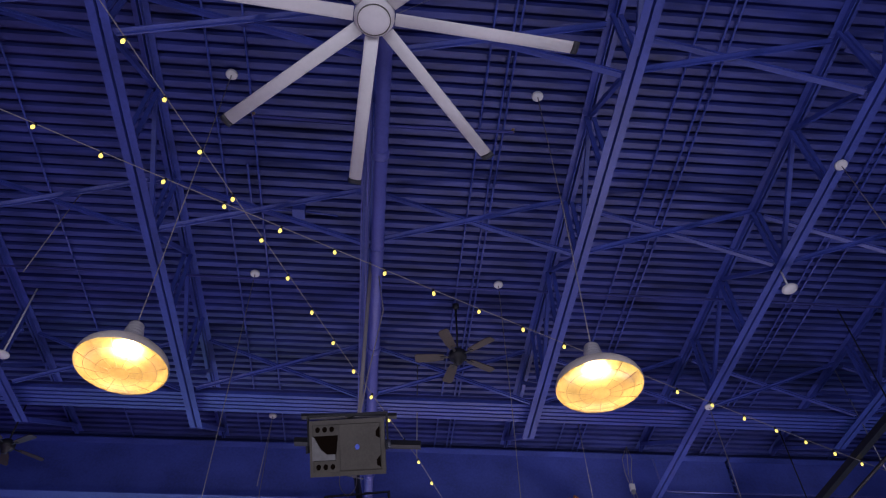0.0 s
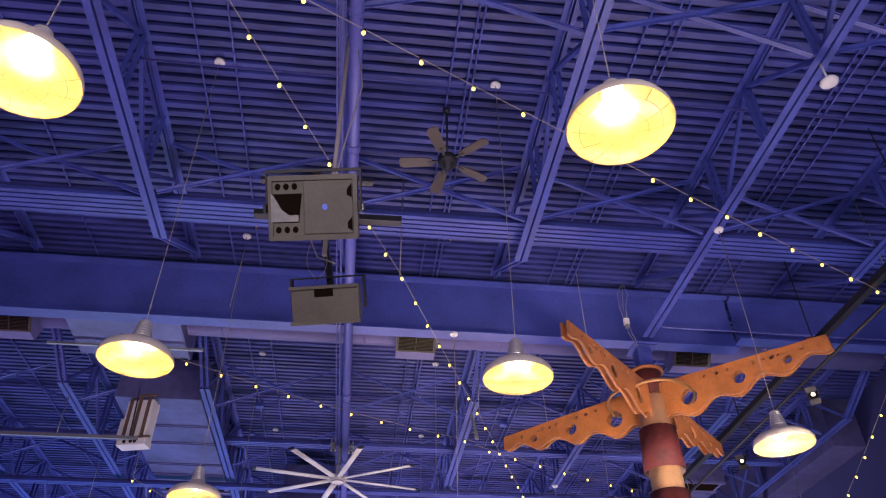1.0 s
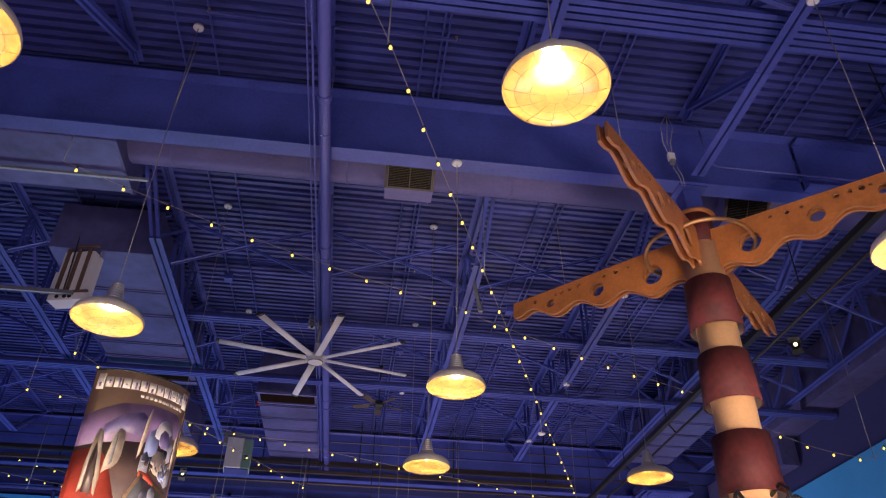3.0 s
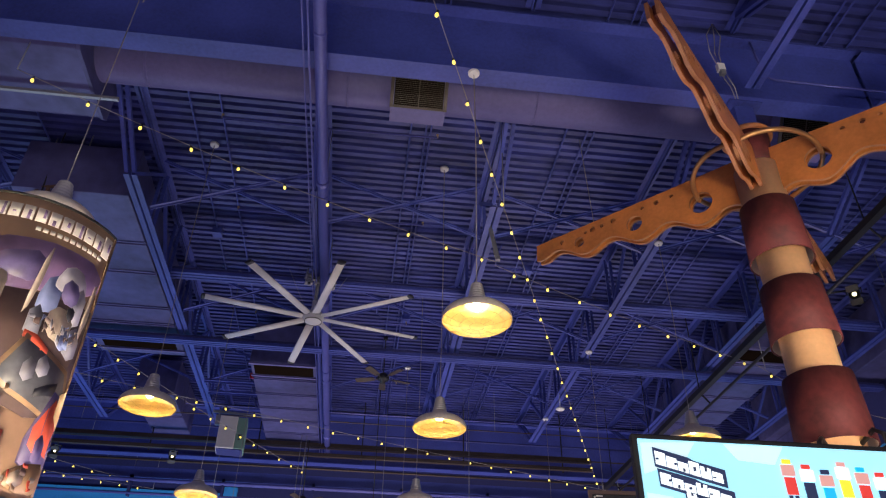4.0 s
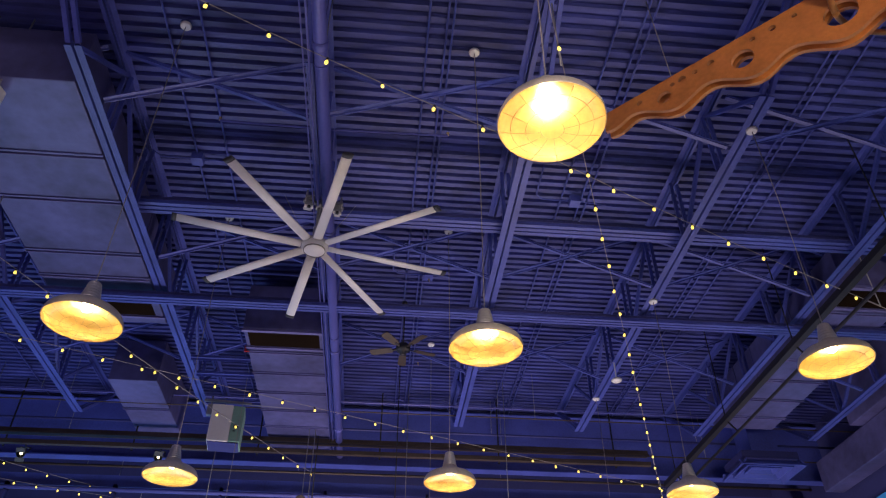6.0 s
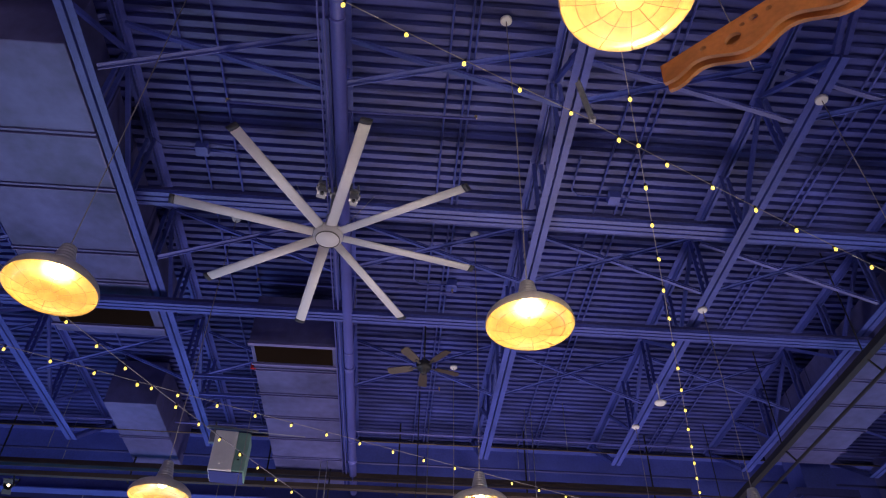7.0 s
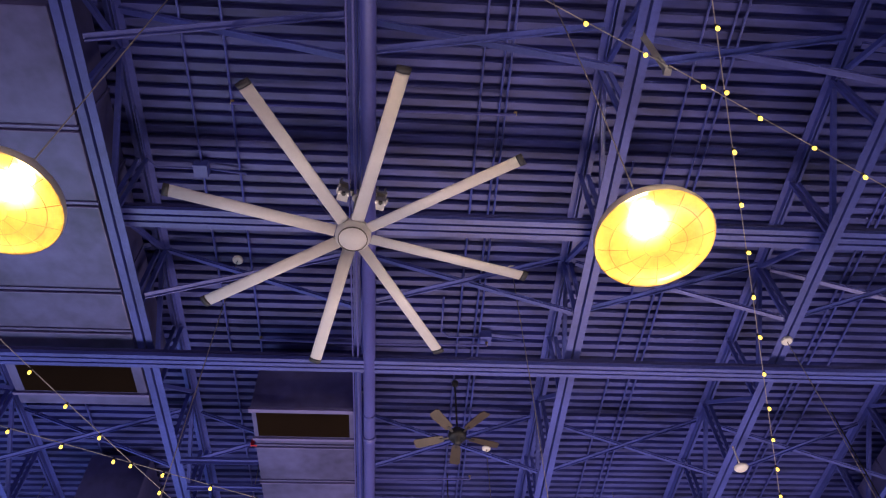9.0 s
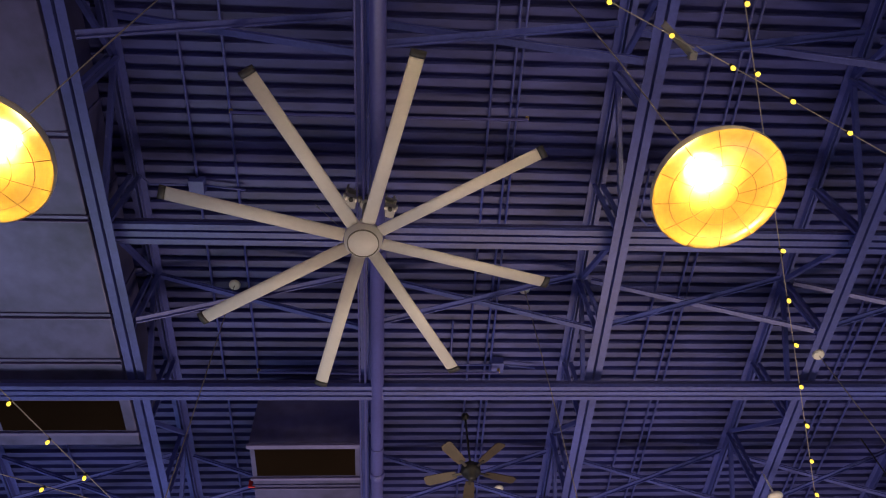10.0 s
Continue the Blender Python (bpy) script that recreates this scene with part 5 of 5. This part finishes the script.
for x0, x1, z0, z1, mat in ((0.012, 0.5, 2.388, 2.44, G_CYAN), (0.55, 1.01, 2.388, 2.42, G_CYAN)):
    part("screen_band", Geo().box(x0, x1, -0.008, -0.006, z0, z1), mat, right)
for pts in ([(0.02, 2.62), (0.2, 2.63), (0.16, 2.57), (0.02, 2.52)], [(0.3, 2.63), (0.5, 2.63), (0.46, 2.57), (0.34, 2.58)], [(0.02, 2.46), (0.1, 2.45), (0.14, 2.395), (0.02, 2.395)], [(0.34, 2.45), (0.46, 2.46), (0.5, 2.4), (0.36, 2.395)]):
    part("screen_cloud", Geo().prism(pts, "y", -0.0075, -0.006), G_PALE, right, "pale cloud on the screen")
for z, n, h, x0, w in ((2.552, 6, 0.042, 0.06, 0.036), (2.489, 6, 0.036, 0.068, 0.0375), (2.444, 4, 0.032, 0.146, 0.0335)):
    lean = 0.055
    part("title_shadow", Geo().prism([(x0 - 0.004, z - 0.008), (x0 + n * w + 0.01, z - 0.012 - lean), (x0 + n * w + 0.01, z + h + 0.004 - lean), (x0 + n * w * 0.6, z + h + 0.006 - lean * 0.6), (x0 + n * w * 0.5, z + h + 0.012 - lean * 0.5), (x0 - 0.006, z + h + 0.014)], "y", -0.0105, -0.0085), G_NAVY, right, "dark title shadow")
    for i in range(n):
        xa, xb = x0 + i * w, x0 + (i + 1) * w - 0.004
        za, zb = z - lean * i / n, z - lean * (i + 0.9) / n
        lo = 0.006 * ((i * 37 + n) % 3)
        part("title_block", Geo().prism([(xa, za), (xb, zb), (xb, zb + h - lo), (xa, za + h - lo)], "y", -0.014, -0.0107), G_WHITE, right, "white title shape")
        zc = (za + zb) / 2
        cut = [(0.35, 0.62, 0.3, 0.62), (0.0, 0.3, 0.4, 0.55), (0.4, 0.62, 0.0, 0.35), (0.38, 0.6, 0.62, 1.0), (0.7, 1.0, 0.3, 0.5)][(i * 3 + n + int(z * 100)) % 5]
        part("title_notch", Geo().box(xa + w * 0.9 * cut[0], xa + w * 0.9 * cut[1], -0.0155, -0.0141, zc + (h - lo) * cut[2], zc + (h - lo) * cut[3]), G_NAVY, right, "dark notch in the title")
FIGURES = (G_RED_DIM, G_NAVY, G_CYAN, G_YELLOW, G_RED_DIM, G_NAVY, G_PINK, G_CYAN)
for i, mat in enumerate(FIGURES):
    xx, drop = 0.48 + i * 0.062, 0.014 * (i % 3)
    part("figure_block", Geo().box(xx, xx + 0.036, -0.012, -0.008, 2.475 - drop, 2.53 - drop), mat, right)
    part("figure_block", Geo().box(xx - 0.004, xx + 0.04, -0.013, -0.008, 2.535 - drop, 2.57 - drop), G_WHITE if i % 2 else G_PINK, right)
    part("figure_block", Geo().box(xx + 0.004, xx + 0.032, -0.0135, -0.008, 2.574 - drop, 2.588 - drop), FIGURES[(i + 3) % 8], right)
    part("figure_block", Geo().box(xx + 0.002, xx + 0.014, -0.012, -0.008, 2.455 - drop, 2.472 - drop), G_NAVY, right)
    part("figure_block", Geo().box(xx + 0.022, xx + 0.034, -0.012, -0.008, 2.455 - drop, 2.472 - drop), G_NAVY, right)
for k, mat in enumerate((G_RED, G_ROSE, G_HOT, G_HOT, G_AMBER, G_ORANGE, G_RED)):
    bow = 0.02 * math.sin(math.pi * (k + 0.5) / 7)
    part("lit_tube", Geo().tube([(0.036 + 0.0155 * k, -0.01 - bow, 0.9), (0.036 + 0.0155 * k, -0.01 - bow, 2.345)], 0.0095, 12), mat, right, "glowing tube of the lit column")
part("lower_panel", Geo().box(0.15, 1.0, 0.03, 0.05, 1.6, 2.345), G_LEAF, right, "lit green picture panel")
for pts in ([(0.17, 2.33), (0.3, 2.33), (0.27, 2.24), (0.2, 2.22)], [(0.42, 2.33), (0.62, 2.33), (0.58, 2.27), (0.46, 2.25)], [(0.16, 2.1), (0.42, 2.16), (0.5, 2.06), (0.3, 2.02), (0.16, 2.04)], [(0.5, 2.2), (0.74, 2.24), (0.8, 2.1), (0.6, 2.08)]):
    part("picture_patch", Geo().prism(pts, "y", 0.0265, 0.03), DARKPRINT, right, "dark print on the panel")
txt = bpy.data.curves.new("panel_text", "FONT")
txt.body, txt.size, txt.extrude = "BEAT", 0.048, 0.003
txt.materials.append(G_WHITE)
ob = new("panel_text", txt)
ob.parent = right
ob.matrix_basis = pose(0.163, 0.024, 2.287, 90, 0, 0)
tagged(ob, "white lettering on the green panel")
for i in range(6):
    xx = 0.178 + 0.0215 * i + (0.012 if i > 2 else 0)
    part("print_bar", Geo().box(xx, xx + 0.016, 0.021, 0.03, 2.256, 2.273), G_PALE, right, "small pale print bar")
part("panel_band", Geo().prism([(0.15, 2.25), (1.0, 2.25), (1.0, 2.2), (0.15, 2.2)], "y", 0.0255, 0.03), G_NAVY, right, "blue grey band on the panel")

# the next machine, seen from behind
nxt = thing("arcade_machine", "dark arcade machine with reflective corner marks", "arcade machine", "arcade machines", at=pose(1.565, 9.15, -0.035, 0, 0, -4))
part("body", Geo().box(0.42, 1.1, -0.02, 0.3, 0.035, 2.36), BROWNCAB, nxt, "brown laminate body", 0.008)
part("screen_back", Geo().box(0.0, 0.78, 0.0, 0.024, 2.38, 2.62), CAB, nxt, "thin dark screen", 0.004)
part("screen_post", Geo().box(0.5, 0.58, 0.025, 0.08, 2.3, 2.55), CAB, nxt)
part("rim", Geo().box(-0.006, 0.786, -0.008, 0.0, 2.61, 2.626).box(-0.006, 0.01, -0.008, 0.0, 2.374, 2.61).box(0.01, 0.786, -0.008, 0.0, 2.374, 2.388), BROWNCAB, nxt)
for z0, z1 in ((2.575, 2.605), (2.392, 2.425)):
    part("corner_mark", Geo().box(0.016, 0.022, -0.012, -0.008, z0 + 0.004, z1 - 0.004), WHITE, nxt)
for z0 in (2.596, 2.392):
    part("corner_mark", Geo().box(0.024, 0.052, -0.012, -0.008, z0 + 0.002, z0 + 0.008), WHITE, nxt)

red = thing("neon_sign", "small red neon sign over the far lane", "neon sign", at=(1.01, 22.27, 5.89))
for i in range(9):
    a = math.pi * i / 8
    part("neon_bulb", Geo().lathe([(0.0, -0.035), (0.03, -0.02), (0.035, 0.0), (0.03, 0.02), (0.0, 0.035)], 10, (0.26 * math.cos(a), 0, 0.02 + 0.26 * math.sin(a))), G_RED, red, "glowing red bulb")
part("sign_frame", Geo().box(-0.22, 0.22, 0.04, 0.08, -0.3, 0.2).box(-0.03, 0.03, 0.03, 0.07, 0.2, 0.3).box(-0.3, 0.3, 0.035, 0.05, -0.02, 0.06), BLACK, red)
part("hanger_rod", Geo().tube([(0, 0.06, 0.28), (0, 0.06, 3.2)], 0.01, 6), BLACK, red)
